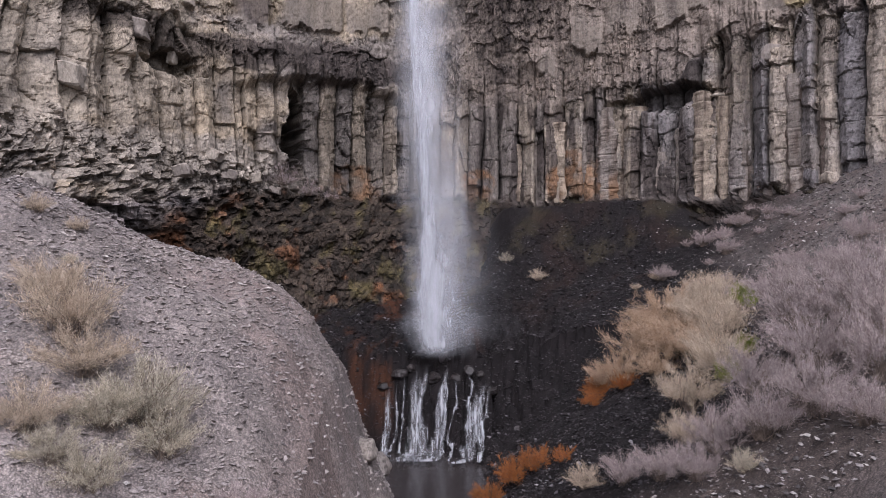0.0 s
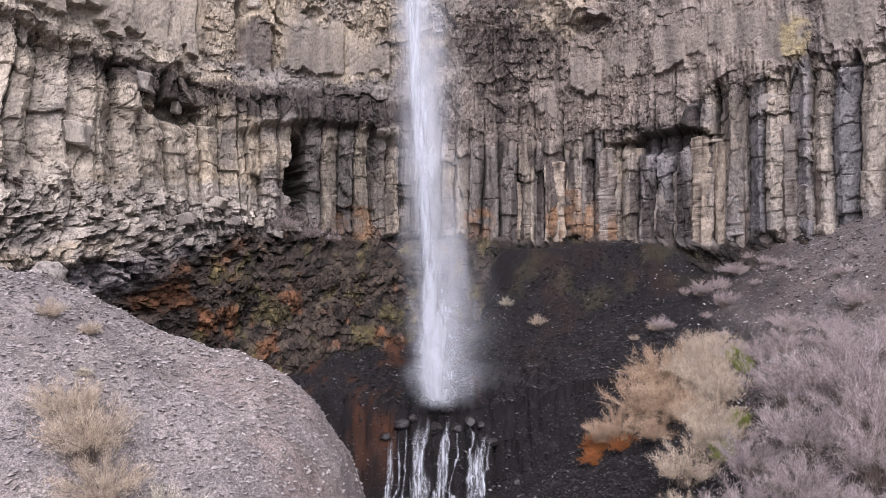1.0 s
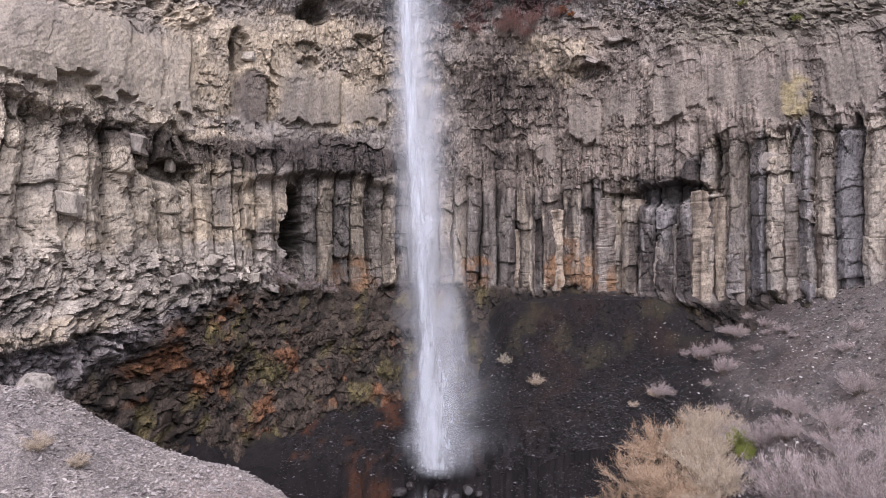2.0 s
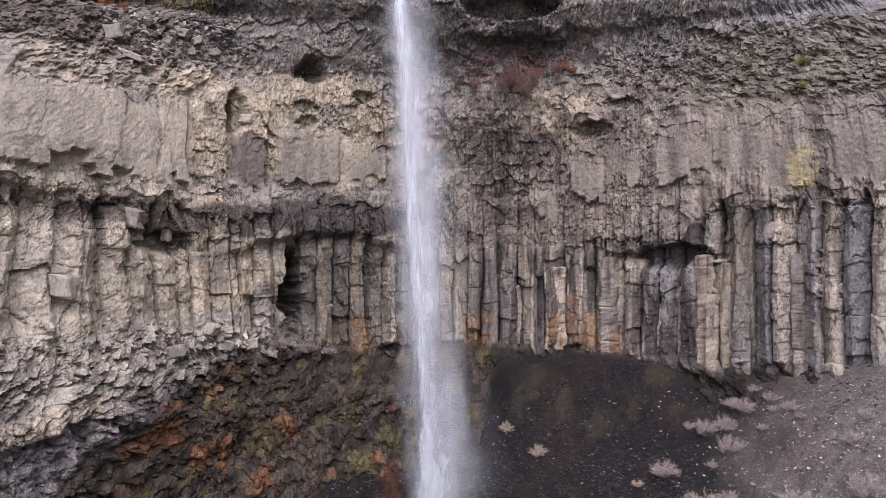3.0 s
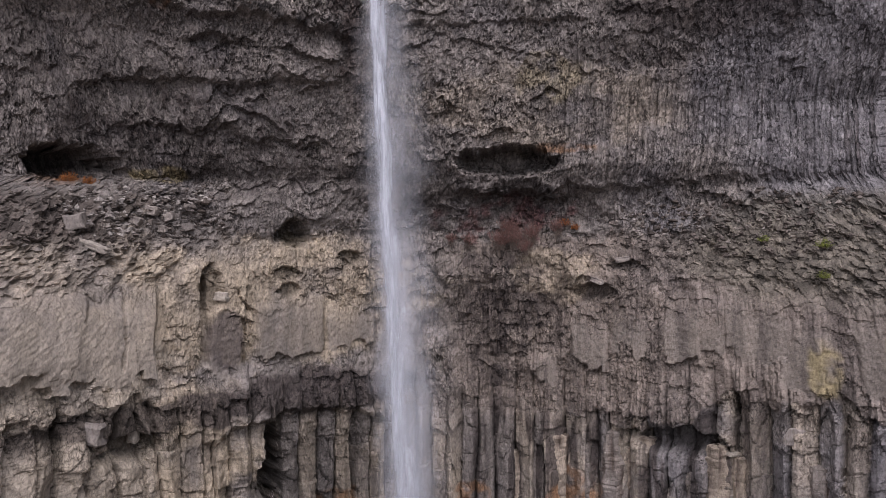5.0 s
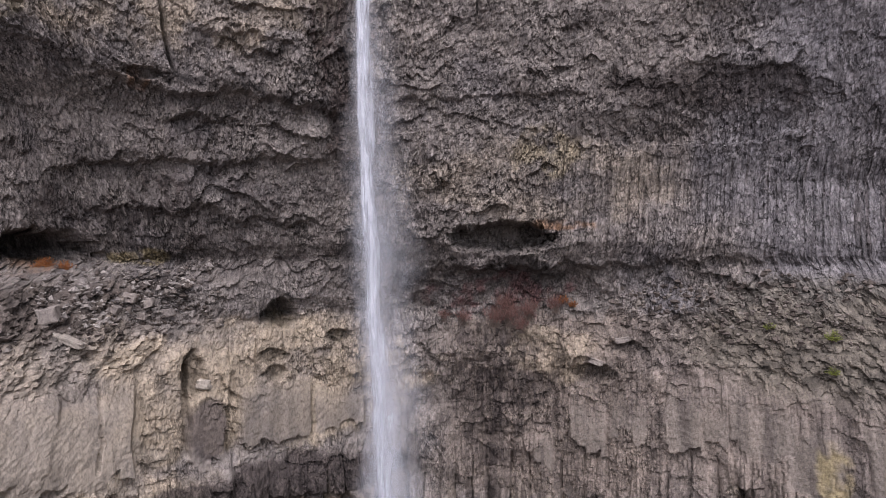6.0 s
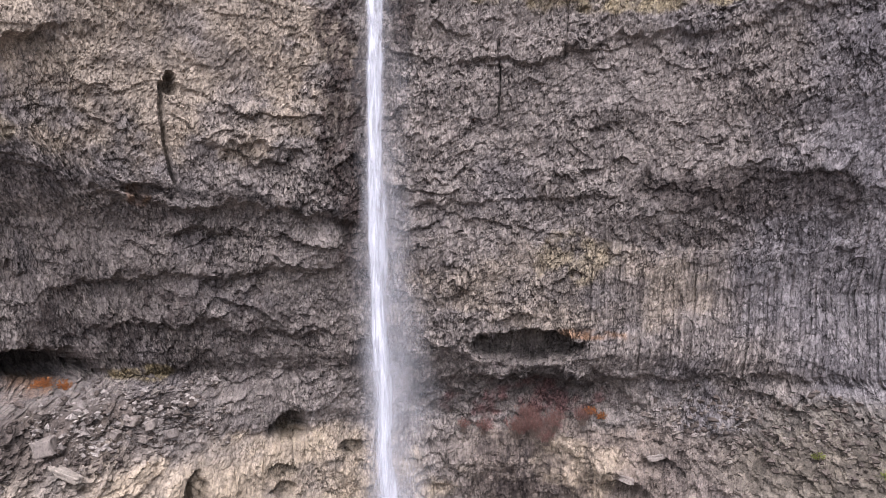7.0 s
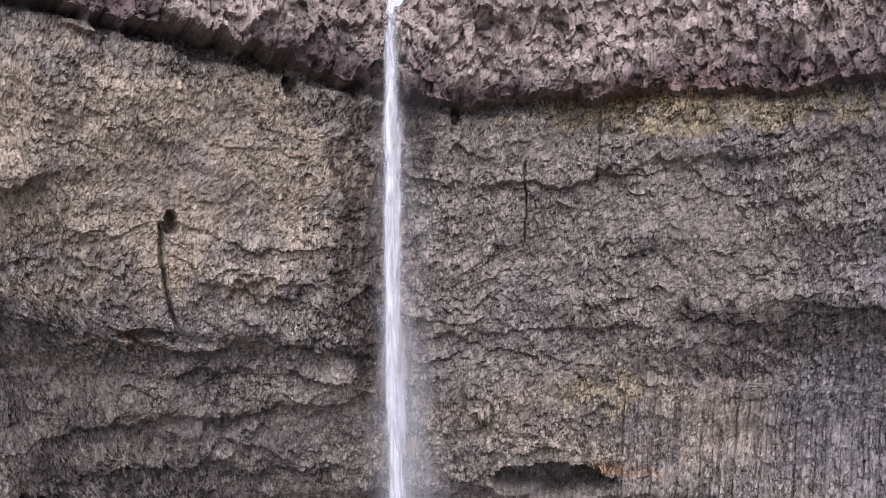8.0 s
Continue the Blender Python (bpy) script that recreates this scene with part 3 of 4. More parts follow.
    warm = patch(x, z, -8.0, 25.8, 7.5, 3.6, 0.4) * mid + 0.8 * patch(x, z, 6.8, 27.0, 2.2, 1.7, 0.5) * mid + 0.95 * patch(x, z, -15, 18.5, 6.5, 7.0, 0.4) + 0.5 * patch(x, z, -16, 26, 4, 5, 0.4)
    warm = np.clip(warm + 0.6 * colon * smooth(0.35, 0.75, tone_big) + 0.4 * patch(x, z, 6, 36, 7, 2.4, 0.5) + 0.65 * patch(x, z, -11, 46.5, 7.5, 4.5, 0.5), 0, 1)
    col = mixed(col, np.array([0.45, 0.375, 0.275]) * (0.65 + 0.7 * tone)[..., None], warm * 0.85 * smooth(-0.6, 0.4, mid_n + 0.3))
    col = mixed(col, np.array([0.36, 0.325, 0.285]) * (0.5 + tone)[..., None], 0.8 * patch(x, z, -13.5, 14.3, 5.5, 1.8, 0.5))
    col = mixed(col, np.array([0.155, 0.145, 0.150]) * (0.6 + 0.8 * tone)[..., None], 0.4 * up * smooth(0.05, 0.5, fbm(u / 3, z / 1.8, 201)))
    col = mixed(col, np.array([0.42, 0.37, 0.305]) * (0.6 + 0.8 * tone)[..., None], 0.55 * patch(x, z, -16.5, 20.5, 4.5, 5.5, 0.5))
    veined = np.array([0.27, 0.235, 0.20]) * (0.8 + 0.45 * fbm(u / 0.35, z / 4, 217, 3))[..., None]
    col = mixed(col, veined, 0.75 * smoothed * smooth(-11, -8, x) + 0.5 * smoothed * smooth(-9, -12, x))
    streaks = smooth(0.15, 0.5, fbm(u / 0.5, z / 5, 211, 3))
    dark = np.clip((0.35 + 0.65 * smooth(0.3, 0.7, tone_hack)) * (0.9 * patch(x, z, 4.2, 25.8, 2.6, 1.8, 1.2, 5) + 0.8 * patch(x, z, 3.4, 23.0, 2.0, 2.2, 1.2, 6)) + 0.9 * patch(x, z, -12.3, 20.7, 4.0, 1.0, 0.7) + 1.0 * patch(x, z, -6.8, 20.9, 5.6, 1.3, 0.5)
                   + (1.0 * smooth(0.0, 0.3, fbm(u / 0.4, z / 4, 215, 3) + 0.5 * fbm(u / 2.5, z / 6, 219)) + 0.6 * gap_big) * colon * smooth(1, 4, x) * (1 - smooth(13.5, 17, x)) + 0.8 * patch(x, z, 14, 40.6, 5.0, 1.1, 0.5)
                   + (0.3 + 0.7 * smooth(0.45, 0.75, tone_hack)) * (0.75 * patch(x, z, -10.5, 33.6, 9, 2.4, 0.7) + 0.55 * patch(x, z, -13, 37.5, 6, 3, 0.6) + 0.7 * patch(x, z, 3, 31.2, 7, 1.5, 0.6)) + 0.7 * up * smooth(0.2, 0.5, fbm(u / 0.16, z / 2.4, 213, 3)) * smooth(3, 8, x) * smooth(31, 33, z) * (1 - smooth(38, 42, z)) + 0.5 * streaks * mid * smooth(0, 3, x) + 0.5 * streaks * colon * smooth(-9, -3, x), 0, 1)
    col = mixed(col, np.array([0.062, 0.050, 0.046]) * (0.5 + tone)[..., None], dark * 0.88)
    wet = (0.25 + 0.75 * smooth(0.2, 0.6, tone_hack)) * 1.1 * patch(x, z, -4.2, 44.5, 1.15, 6.4, 0.6) + 0.8 * patch(x, z, -1.6, 49, 0.6, 3, 0.3) + 0.6 * patch(x, z, -3.9, 38.0, 0.7, 3, 0.4) + (0.2 + 0.8 * streaks) * (0.8 * patch(x, z, 9.6, 40.8, 0.7, 1.2, 0.6) + 0.6 * patch(x, z, 3.2, 44.5, 0.7, 1.6, 0.7) + 0.6 * patch(x, z, 13.2, 38.2, 1.4, 0.8, 0.7))
    col = mixed(col, np.array([0.060, 0.045, 0.040]) * (0.2 + 1.6 * tone)[..., None], np.clip(wet, 0, 1) * 0.85)
    seep = z - 40.75 + 0.13 * (x + 13.0) + 0.35 * fbm(u * 0.6, z * 0.1, 225) + 0.25 * fine
    col = mixed(col, np.array([0.035, 0.029, 0.027]) * (0.4 + 1.2 * tone)[..., None], 0.85 * (1 - smooth(0.1, 0.4, np.abs(seep))) * smooth(-13.6, -12.6, x) * (1 - smooth(-6, -3.5, x)) * smooth(-0.35, 0.1, mid_n + 0.5 * fine))
    rust = patch(x, z, -5.6, 14.0, 1.9, 1.3, 0.6) * 0.8 + patch(x, z, 8.0, 14.4, 1.6, 2.0, 0.7) * 0.7 + patch(x, z, 2.2, 13.8, 1.0, 1.3, 0.5) * 0.7 + 0.7 * patch(x, z, 7.2, 33.9, 2.0, 0.35, 0.5)
    rust = rust + 0.75 * patch(x, z, 9.0, 50.1, 4.0, 0.45, 0.5) + 0.6 * patch(x, z, -12.7, 40.3, 0.5, 0.5, 0.4) + 0.6 * patch(x, z, -18.0, 32.0, 1.6, 0.5, 0.5)
    col = mixed(col, np.array([0.27, 0.145, 0.070]) * (0.6 + 0.8 * tone)[..., None], np.clip(rust, 0, 1) * smooth(-0.5, 0.3, fine))
    yellow = 0.8 * patch(x, z, 17.7, 23.0, 0.55, 1.6, 0.4) + 0.65 * patch(x, z, 9.5, 49.2, 7.5, 0.8, 0.5) + 0.45 * patch(x, z, 6.3, 37.6, 2.0, 1.2, 0.5) + 0.5 * patch(x, z, -16.8, 43.0, 1.0, 0.9, 0.5) + 0.8 * patch(x, z, -14.0, 32.35, 1.7, 0.4, 0.5)
    col = mixed(col, np.array([0.36, 0.295, 0.150]) * (0.6 + 0.8 * tone)[..., None], np.clip(yellow, 0, 1) * smooth(-0.6, 0.2, fine) * 0.85)
    col = mixed(col, np.array([0.165, 0.085, 0.080]) * (0.5 + tone)[..., None], 0.85 * patch(x, z, 4.4, 30.0, 3.2, 1.3, 0.9) * smooth(-0.4, 0.3, fine + 0.4 * hack))
    # purplish foot of the cap rock, with its overhang's shadow painted into the colour
    purple_shade = cap * smooth(1.7, 0.2, z - cf + 1.1 * mid_n + 0.4 * fine)
    col = mixed(col, np.array([0.115, 0.078, 0.080]) * (0.4 + 1.1 * tone)[..., None], purple_shade * 0.85)
    col = mixed(col, np.array([0.30, 0.245, 0.23]) * (0.5 + tone)[..., None], cap * (1 - purple_shade) * 0.75)
    col = mixed(col, np.array([0.125, 0.112, 0.088]) * (0.5 + tone)[..., None], 0.75 * steep * smooth(5, 9, x))
    col = mixed(col, np.array([0.235, 0.212, 0.215]) * (0.45 + 1.1 * tone)[..., None], low * 0.8 * smooth(-10, -13, x))
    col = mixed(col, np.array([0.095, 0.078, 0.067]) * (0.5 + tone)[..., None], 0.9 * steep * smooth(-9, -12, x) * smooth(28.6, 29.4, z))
    moss = low * smooth(-12.6, -10.8, x - 0.95 * (z - 13.6) + 0.9 * mid_n + 0.4 * fine)
    col = mixed(col, np.array([0.046, 0.034, 0.025]) * (0.3 + 1.4 * tone)[..., None], moss * 0.95)
    col = mixed(col, col * np.array([0.5, 0.48, 0.5]), moss * smooth(1, 4, x))
    col = mixed(col, np.array([0.20, 0.085, 0.035]) * (0.5 + tone)[..., None], moss * smooth(0.15, 0.5, fbm(u * 0.8 + 9, z * 0.8, 223)) * 0.6 * (1 - smooth(-2, 1, x)))
    col = mixed(col, np.array([0.115, 0.095, 0.038]) * (0.5 + tone)[..., None], moss * smooth(0.1, 0.5, fbm(u * 1.2, z * 0.9, 221)) * (0.7 - 0.4 * smooth(1, 4, x)))
    # painted shade: the insides of the caves are darkened in the colour
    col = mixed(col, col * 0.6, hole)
    joint = (1 - 0.7 * smoothed) * np.clip(colon * (joint_rough * 0.5 + joint_hack * 0.35) + mid * (1 - 0.6 * plain) * (joint_rough * 0.5 + joint_hack * 0.4) + up * (0.35 + 0.65 * busy) * (joint_hack * 0.7 + joint_rough * 0.3 + joint_tiny * 0.3) + low * joint_rub * 0.5 + cap * (joint_chunk * 0.25 + joint_hack * 0.35 + joint_rough * 0.3), 0, 1)
    col = col * (1 - 0.5 * joint)[..., None]
    col = mixed(col, np.array([0.085, 0.070, 0.070]) * (0.6 + 0.8 * tone)[..., None], 0.75 * patch(x, z, -10.5, 23.8, 0.8, 1.7, 0.3))
    # terrace creases and column gaps: dark cracks plus shade, both painted in the colour
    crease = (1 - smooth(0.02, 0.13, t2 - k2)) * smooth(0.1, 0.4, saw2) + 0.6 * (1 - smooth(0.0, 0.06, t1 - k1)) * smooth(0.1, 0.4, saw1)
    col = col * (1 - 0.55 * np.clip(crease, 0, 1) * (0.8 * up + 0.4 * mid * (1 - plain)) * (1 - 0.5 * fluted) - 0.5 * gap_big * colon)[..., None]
    crack = np.clip((0.6 + 0.4 * busy) * up * (1 - 0.35 * plain) + 0.7 * low + mid * (0.2 + 0.55 * busy) * (1 - 0.8 * plain) + colon * (0.12 + 0.6 * crumble) + 0.25 * cap, 0, 1) * (1 - 0.92 * smoothed) * (1 - 0.6 * steep)
    return out, col, crack


def cliff_point(x, z):
    """The rock's surface, standing out square to the wall."""
    out, colour, crack = cliff(x, z)
    turn = np.clip(np.interp(x, ARC_X, ARC_TURN), -3, 3)
    size = np.sqrt(1 + turn * turn)
    return np.stack([x + out * turn / size, bow(x, z) - out / size, z], -1), colour, crack


FINE = 0.062
reach = np.arange(along(-20.8), along(22.3), FINE)
xs = np.interp(reach, ARC_S, ARC_X)
xs = np.concatenate([np.linspace(-80, xs[0], 90)[:-1], xs, np.linspace(xs[-1], 80, 90)[1:]])
cliff_root = tagged(new("cliff"), "tall grey and tan basalt cliff in layered flows", "cliff", kind="structure")
for layer, (z0, z1), words in (("mossy_foot", (5.0, 12.61), "dark mossy broken foot of the cliff"), ("colonnade", (12.61, 28.86), "tan and grey jointed basalt columns and slabs"),
                               ("hackly_face", (28.86, 49.53), "grey finely jointed overhanging basalt"), ("cap_rock", (49.53, 55.2), "reddish-brown blocky cap rock")):
    zs = np.linspace(z0, z1, round((z1 - z0) / FINE) + 1)
    if layer == "cap_rock":
        zs = np.append(zs, 56.0)
    gx, gz = np.meshgrid(xs, zs)
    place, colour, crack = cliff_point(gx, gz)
    if layer == "cap_rock":
        # the notch that the stream has cut, and the rim leaning back
        rim = 54.9 + 0.5 * fbm(gx * 0.5, gx * 0, 231) - 1.6 * np.exp(-((gx + 2.6) / 0.75) ** 2)
        over = np.maximum(gz - rim, 0)
        place[..., 1] += over * 6
        place[..., 2] = np.minimum(gz, rim) + over * 0.05
        rim_row = place[-1]
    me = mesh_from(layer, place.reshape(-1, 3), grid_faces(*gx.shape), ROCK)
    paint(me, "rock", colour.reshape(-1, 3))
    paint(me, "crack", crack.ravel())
    child(layer, me, cliff_root, words)

# the plateau behind the rim
back = np.concatenate([[rim_row + np.array([0, d, 0.02 * d]) for d in (0, 1, 3, 8, 20, 60, 200, 900, 3500)]])
plateau = mesh_from("plateau", back.reshape(-1, 3), grid_faces(*back.shape[:2]), EARTH)
paint(plateau, "rock", np.full((back.shape[0] * back.shape[1], 3), 0.17))
tagged(new("plateau", plateau), "stony plateau behind the cliff's rim", "ground", kind="structure")


# ---- the ground ----
def ground_height(x, y):
    big, _ = blocks(x / 0.55 + 0.6 * fbm(x, y, 301), y / 0.5 + 0.6 * fbm(x, y, 302), 303, 0.6, 0.6, 0.12)
    near = np.exp(-((x / 30) ** 2 + ((y - 25) / 40) ** 2))
    step = smooth(30.0, 31.5, y) * (1 - smooth(33.5, 36, y)) * smooth(-6, -4, x) * (1 - smooth(4, 7, x))
    return terrain(x, y) + near * (0.45 * fbm(x * 0.35, y * 0.35, 311) + 0.16 * fbm(x * 1.5, y * 1.5, 321) + 0.06 * fbm(x * 5, y * 5, 331)) + step * 0.75 * big + 2.5 * (1 - near) * fbm(x / 60, y / 60, 341)


def dampness(x, y):
    """1 in the dark wet bowl round the pool, 0 on the dry banks."""
    d = np.abs(x - 2.0) - 4.4 - (0.58 + 0.5 * (x < -2)) * np.maximum(y - 24, 0) + 1.6 * fbm(x * 0.6, y * 0.6, 381)
    return np.exp(-np.maximum(d, 0) ** 2 / (8.0 + 8.0 * smooth(3, 6, x))) * smooth(17, 20, y) * (1 - (x < -1.3) * (1 - smooth(21, 22.5, y)))


def ground_colour(x, y, h):
    shape = x.shape + (3,)
    n, m = fbm(x * 0.7, y * 0.7, 351), fbm(x * 3, y * 3, 361)
    col = np.broadcast_to(np.array([0.225, 0.20, 0.19]), shape) * (1 + 0.35 * n + 0.25 * m)[..., None]
    col = mixed(col, np.array([0.225, 0.175, 0.16]), smooth(0.0, 0.5, fbm(x / 3, y / 3, 371)) * 0.6)
    col = mixed(col, col * np.array([0.66, 0.65, 0.65]), smooth(2, 5, x))
    soil = smooth(2, 4, x) * (1 - smooth(10, 13.5, x + 1.5 * n)) * smooth(12, 15, y) * (1 - smooth(29, 33, y + 2 * n))
    col = mixed(col, np.array([0.062, 0.050, 0.045]) * (1 + 0.4 * m)[..., None], soil * 0.85)
    wet = dampness(x, y)
    col = mixed(col, np.array([0.011, 0.0088, 0.0095]) * (1 + 0.5 * m)[..., None], np.clip(wet, 0, 1))
    col = mixed(col, np.array([0.085, 0.072, 0.035]), np.clip(wet, 0, 1) * smooth(0.1, 0.5, fbm(x * 0.9, y * 0.9, 391)) * smooth(35.5, 37.5, y) * (0.6 - 0.35 * smooth(2, 4, x)))
    col = mixed(col, np.array([0.11, 0.042, 0.018]), np.clip(wet, 0, 1) * smooth(0.0, 0.5, n) * smooth(33, 35, y + 0.3 * (x < -2) * 4) * (0.4 + 0.25 * (x < -2) - 0.32 * smooth(1, 3, x)))
    return col


gxs, gys = stretched(-15, 19, 3000, 0.11), stretched(8, 46, 3000, 0.11)
gx, gy = np.meshgrid(gxs, gys)
gz = ground_height(gx, gy)
ground = mesh_from("ground", np.stack([gx, gy, gz], -1).reshape(-1, 3), grid_faces(*gx.shape), EARTH)
paint(ground, "rock", ground_colour(gx, gy, gz).reshape(-1, 3))
tagged(new("ground", ground), "grey scree slopes and dark wet soil below the falls", "ground", kind="structure")

# the pool and the stream that leaves it
px_, py_ = np.meshgrid(np.linspace(-4, 3.5, 30), np.linspace(-60, 33, 200))
pool = mesh_from("pool", np.stack([px_, py_, np.full_like(px_, 0.95)], -1).reshape(-1, 3), grid_faces(*px_.shape), POOL)
tagged(new("pool", pool), "small dark plunge pool at the foot of the cascade", "water", kind="structure")


# ---- the water ----
FALL = [(53.75, -2.65, 37.9, 0.36), (52.5, -2.62, 37.3, 0.37), (50, -2.54, 36.6, 0.37), (45, -2.42, 35.7, 0.38), (38, -2.25, 35.1, 0.42), (33.5, -1.98, 34.8, 0.46), (27, -1.62, 34.4, 0.48), (21, -1.3, 34.1, 0.50), (14, -0.85, 33.8, 0.50), (5.4, -0.5, 33.4, 0.52)]


def fall_sheet(name, wide, arc, shift, cover, mat, seed, z_top=53.75, z_low=4.95):
    """One curved sheet of the fall, with a ragged edge and cover that thins towards its sides."""
    z, s = np.linspace(z_top, z_low, 420), np.linspace(-1, 1, 25)
    gs, gz = np.meshgrid(s, z)
    w = np.interp(-gz, [-r[0] for r in FALL], [r[3] for r in FALL]) * wide
    cx = np.interp(-gz, [-r[0] for r in FALL], [r[1] for r in FALL]) + shift + 0.14 * fbm(gz / 3, gz * 0, seed)
    cy = np.interp(-gz, [-r[0] for r in FALL], [r[2] for r in FALL])
    ragged = 1 + 0.35 * fbm(gs * 2, gz / 1.8, seed + 1) + 0.25 * fbm(gs * 0, gz / 1.1, seed + 3)
    x = cx + gs * w * ragged
    y = cy - arc * w * np.sqrt(np.clip(1 - gs ** 2, 0, 1)) + 0.08 * fbm(gs * 4, gz, seed + 2)
    me = mesh_from(name, np.stack([x, y, gz], -1).reshape(-1, 3), grid_faces(*gs.shape), mat, True)
    paint(me, "cover", (cover(gs, gz) * (1 + 0.45 * fbm(gs * 1.5, gz / 1.3 + gs ** 2, seed + 4)) * (1 - np.abs(gs) ** 2.0) ** 1.8 * smooth(z_low, z_low + 0.8, gz)).ravel())
    return me


waterfall = tagged(new("waterfall"), "tall thin white plunging waterfall with drifting spray", "waterfall")
for k, (wide, arc, shift) in enumerate([(0.75, 0.5, -0.08), (0.6, 0.9, -0.03), (1.0, -0.4, 0.02)]):
    child("water_sheet", fall_sheet("water_sheet", wide, arc, shift, lambda s, z: 0.92 - 0.36 * smooth(44, 52, z) - 0.28 * smooth(28, 14, z), FROTH, 400 + 10 * k), waterfall, "white streaked falling water")
for k, (wide, arc, shift, amount) in enumerate([(1.9, 0.7, 0.05, 0.7), (3.7, 0.5, 0.45, 0.5), (3.0, -0.6, 0.2, 0.5)]):
    child("spray", fall_sheet("spray", wide, arc, shift, lambda s, z: amount * smooth(54, 30, z) * (0.8 + 0.35 * smooth(34, 24, z)) * (0.75 + 0.4 * smooth(18, 6, z)), SPRAY, 500 + 10 * k), waterfall, "thin grey-white spray")
for k, (wide, arc, shift, amount) in enumerate([(4.2, 0.5, 0.7, 0.34), (3.4, -0.5, 0.4, 0.4), (6.0, -0.3, 1.3, 0.16)]):
    child("spray", fall_sheet("spray", wide, arc, shift, lambda s, z: 0.72 * amount * smooth(15, 9, z) * smooth(5.0, 6.5, z), SPRAY, 540 + 10 * k, 16.0, 5.0), waterfall, "mist drifting from the foot of the fall")


# ---- loose stones ----
def chip():
    """Corners and faces of an angular chip of stone."""
    v = np.array([(1, 0.2, 0), (-1, -0.1, 0.1), (0.1, 1, -0.1), (-0.2, -1, 0.1), (0.1, 0.1, 0.9), (0, 0, -0.9)])
    f = np.array([(0, 2, 4), (2, 1, 4), (1, 3, 4), (3, 0, 4), (2, 0, 5), (1, 2, 5), (3, 1, 5), (0, 3, 5)])
    return v, f


def stones(name, mat, x, y, size, z=None, flat=0.4, seed=1):
    """Many loose stones in one mesh, half sunk into the ground."""
    rng = np.random.default_rng(seed)
    v, f = chip()
    n = len(x)
    z = ground_height(x, y) if z is None else z
    shape = v[None] * (1 + 0.45 * (rng.random((n, 6, 3)) - 0.5) * 1.3) * np.stack([np.ones(n), 0.6 + 0.5 * rng.random(n), flat * (0.6 + 0.6 * rng.random(n))], -1)[:, None]
    a, b = rng.random(n) * 6.283, (rng.random(n) - 0.5) * 1.2
    ca, sa, cb, sb = np.cos(a)[:, None], np.sin(a)[:, None], np.cos(b)[:, None], np.sin(b)[:, None]
    px, py, pz = shape[..., 0], shape[..., 1], shape[..., 2]
    px, pz = px * cb - pz * sb, px * sb + pz * cb
    px, py = px * ca - py * sa, px * sa + py * ca
    verts = np.stack([px, py, pz], -1) * (size / 2)[:, None, None] + np.stack([x, y, z + size * 0.12], -1)[:, None]
    faces = (f[None] + 6 * np.arange(n)[:, None, None]).reshape(-1, 3)
    return mesh_from(name, verts.reshape(-1, 3), faces, mat)


def strewn(n, x0, x1, y0, y1, seed, small, large):
    rng = np.random.default_rng(seed)
    x, y = x0 + (x1 - x0) * rng.random(n), y0 + (y1 - y0) * rng.random(n)
    return x, y, small + (large - small) * rng.random(n) ** 5


def clear_of_pool(x, y):
    return ground_height(x, y) > 0.9


x, y, size = strewn(42000, -13, -1, 9.5, 21.5, 11, 0.022, 0.18)
keep = rnd(np.floor(x * 97), np.floor(y * 97), 9) < 0.45 + 0.55 * smooth(-0.3, 0.3, fbm(x / 2, y / 2, 371))
tagged(new("scree", stones("scree", SCREE, x[keep], y[keep], size[keep], seed=12)), "grey angular scree on the spur in front of the falls", "scree", kind="stuff")
x, y, size = strewn(36000, 4, 20, 14, 40, 13, 0.04, 0.22)
keep = dampness(x, y) < rnd(np.floor(x * 83), np.floor(y * 83), 8)
tagged(new("scree", stones("scree", TALUS, x[keep], y[keep], size[keep], seed=14)), "grey gravelly talus below the colonnade", "scree", kind="stuff")
x, y, size = strewn(7000, -20, -11, 21, 34, 17, 0.08, 0.6)
tagged(new("scree", stones("scree", TALUS, x, y, size, seed=18)), "blue-grey blocky talus under the western columns", "scree", kind="stuff")
x, y, size = strewn(52000, -8, 11, 18, 40, 15, 0.04, 0.24)
keep = (dampness(x, y) > rnd(np.floor(x * 83), np.floor(y * 83), 8)) & clear_of_pool(x, y)
tagged(new("wet_rubble", stones("wet_rubble", WETSTONE, x[keep], y[keep], size[keep], seed=16)), "black wet rubble in the bowl round the pool", "rubble", kind="stuff")

x, y, size = strewn(26000, 1.5, 13, 23, 41, 19, 0.04, 0.12)
keep = clear_of_pool(x, y) & (rnd(np.floor(x * 61), np.floor(y * 61), 7) < 0.5 + 0.6 * fbm(x / 2, y / 2, 372))
tagged(new("gravel", stones("gravel", CHIPS, x[keep], y[keep], size[keep], seed=20)), "grey gravel chips strewn over the dark soil", "gravel", kind="stuff")
x, y, size = strewn(900, 10.5, 19, 20, 38, 21, 0.05, 0.2)
tagged(new("pale_gravel", stones("pale_gravel", PALE, x, y, size, seed=22)), "scattered pale stones on the grey talus", "gravel", kind="stuff")

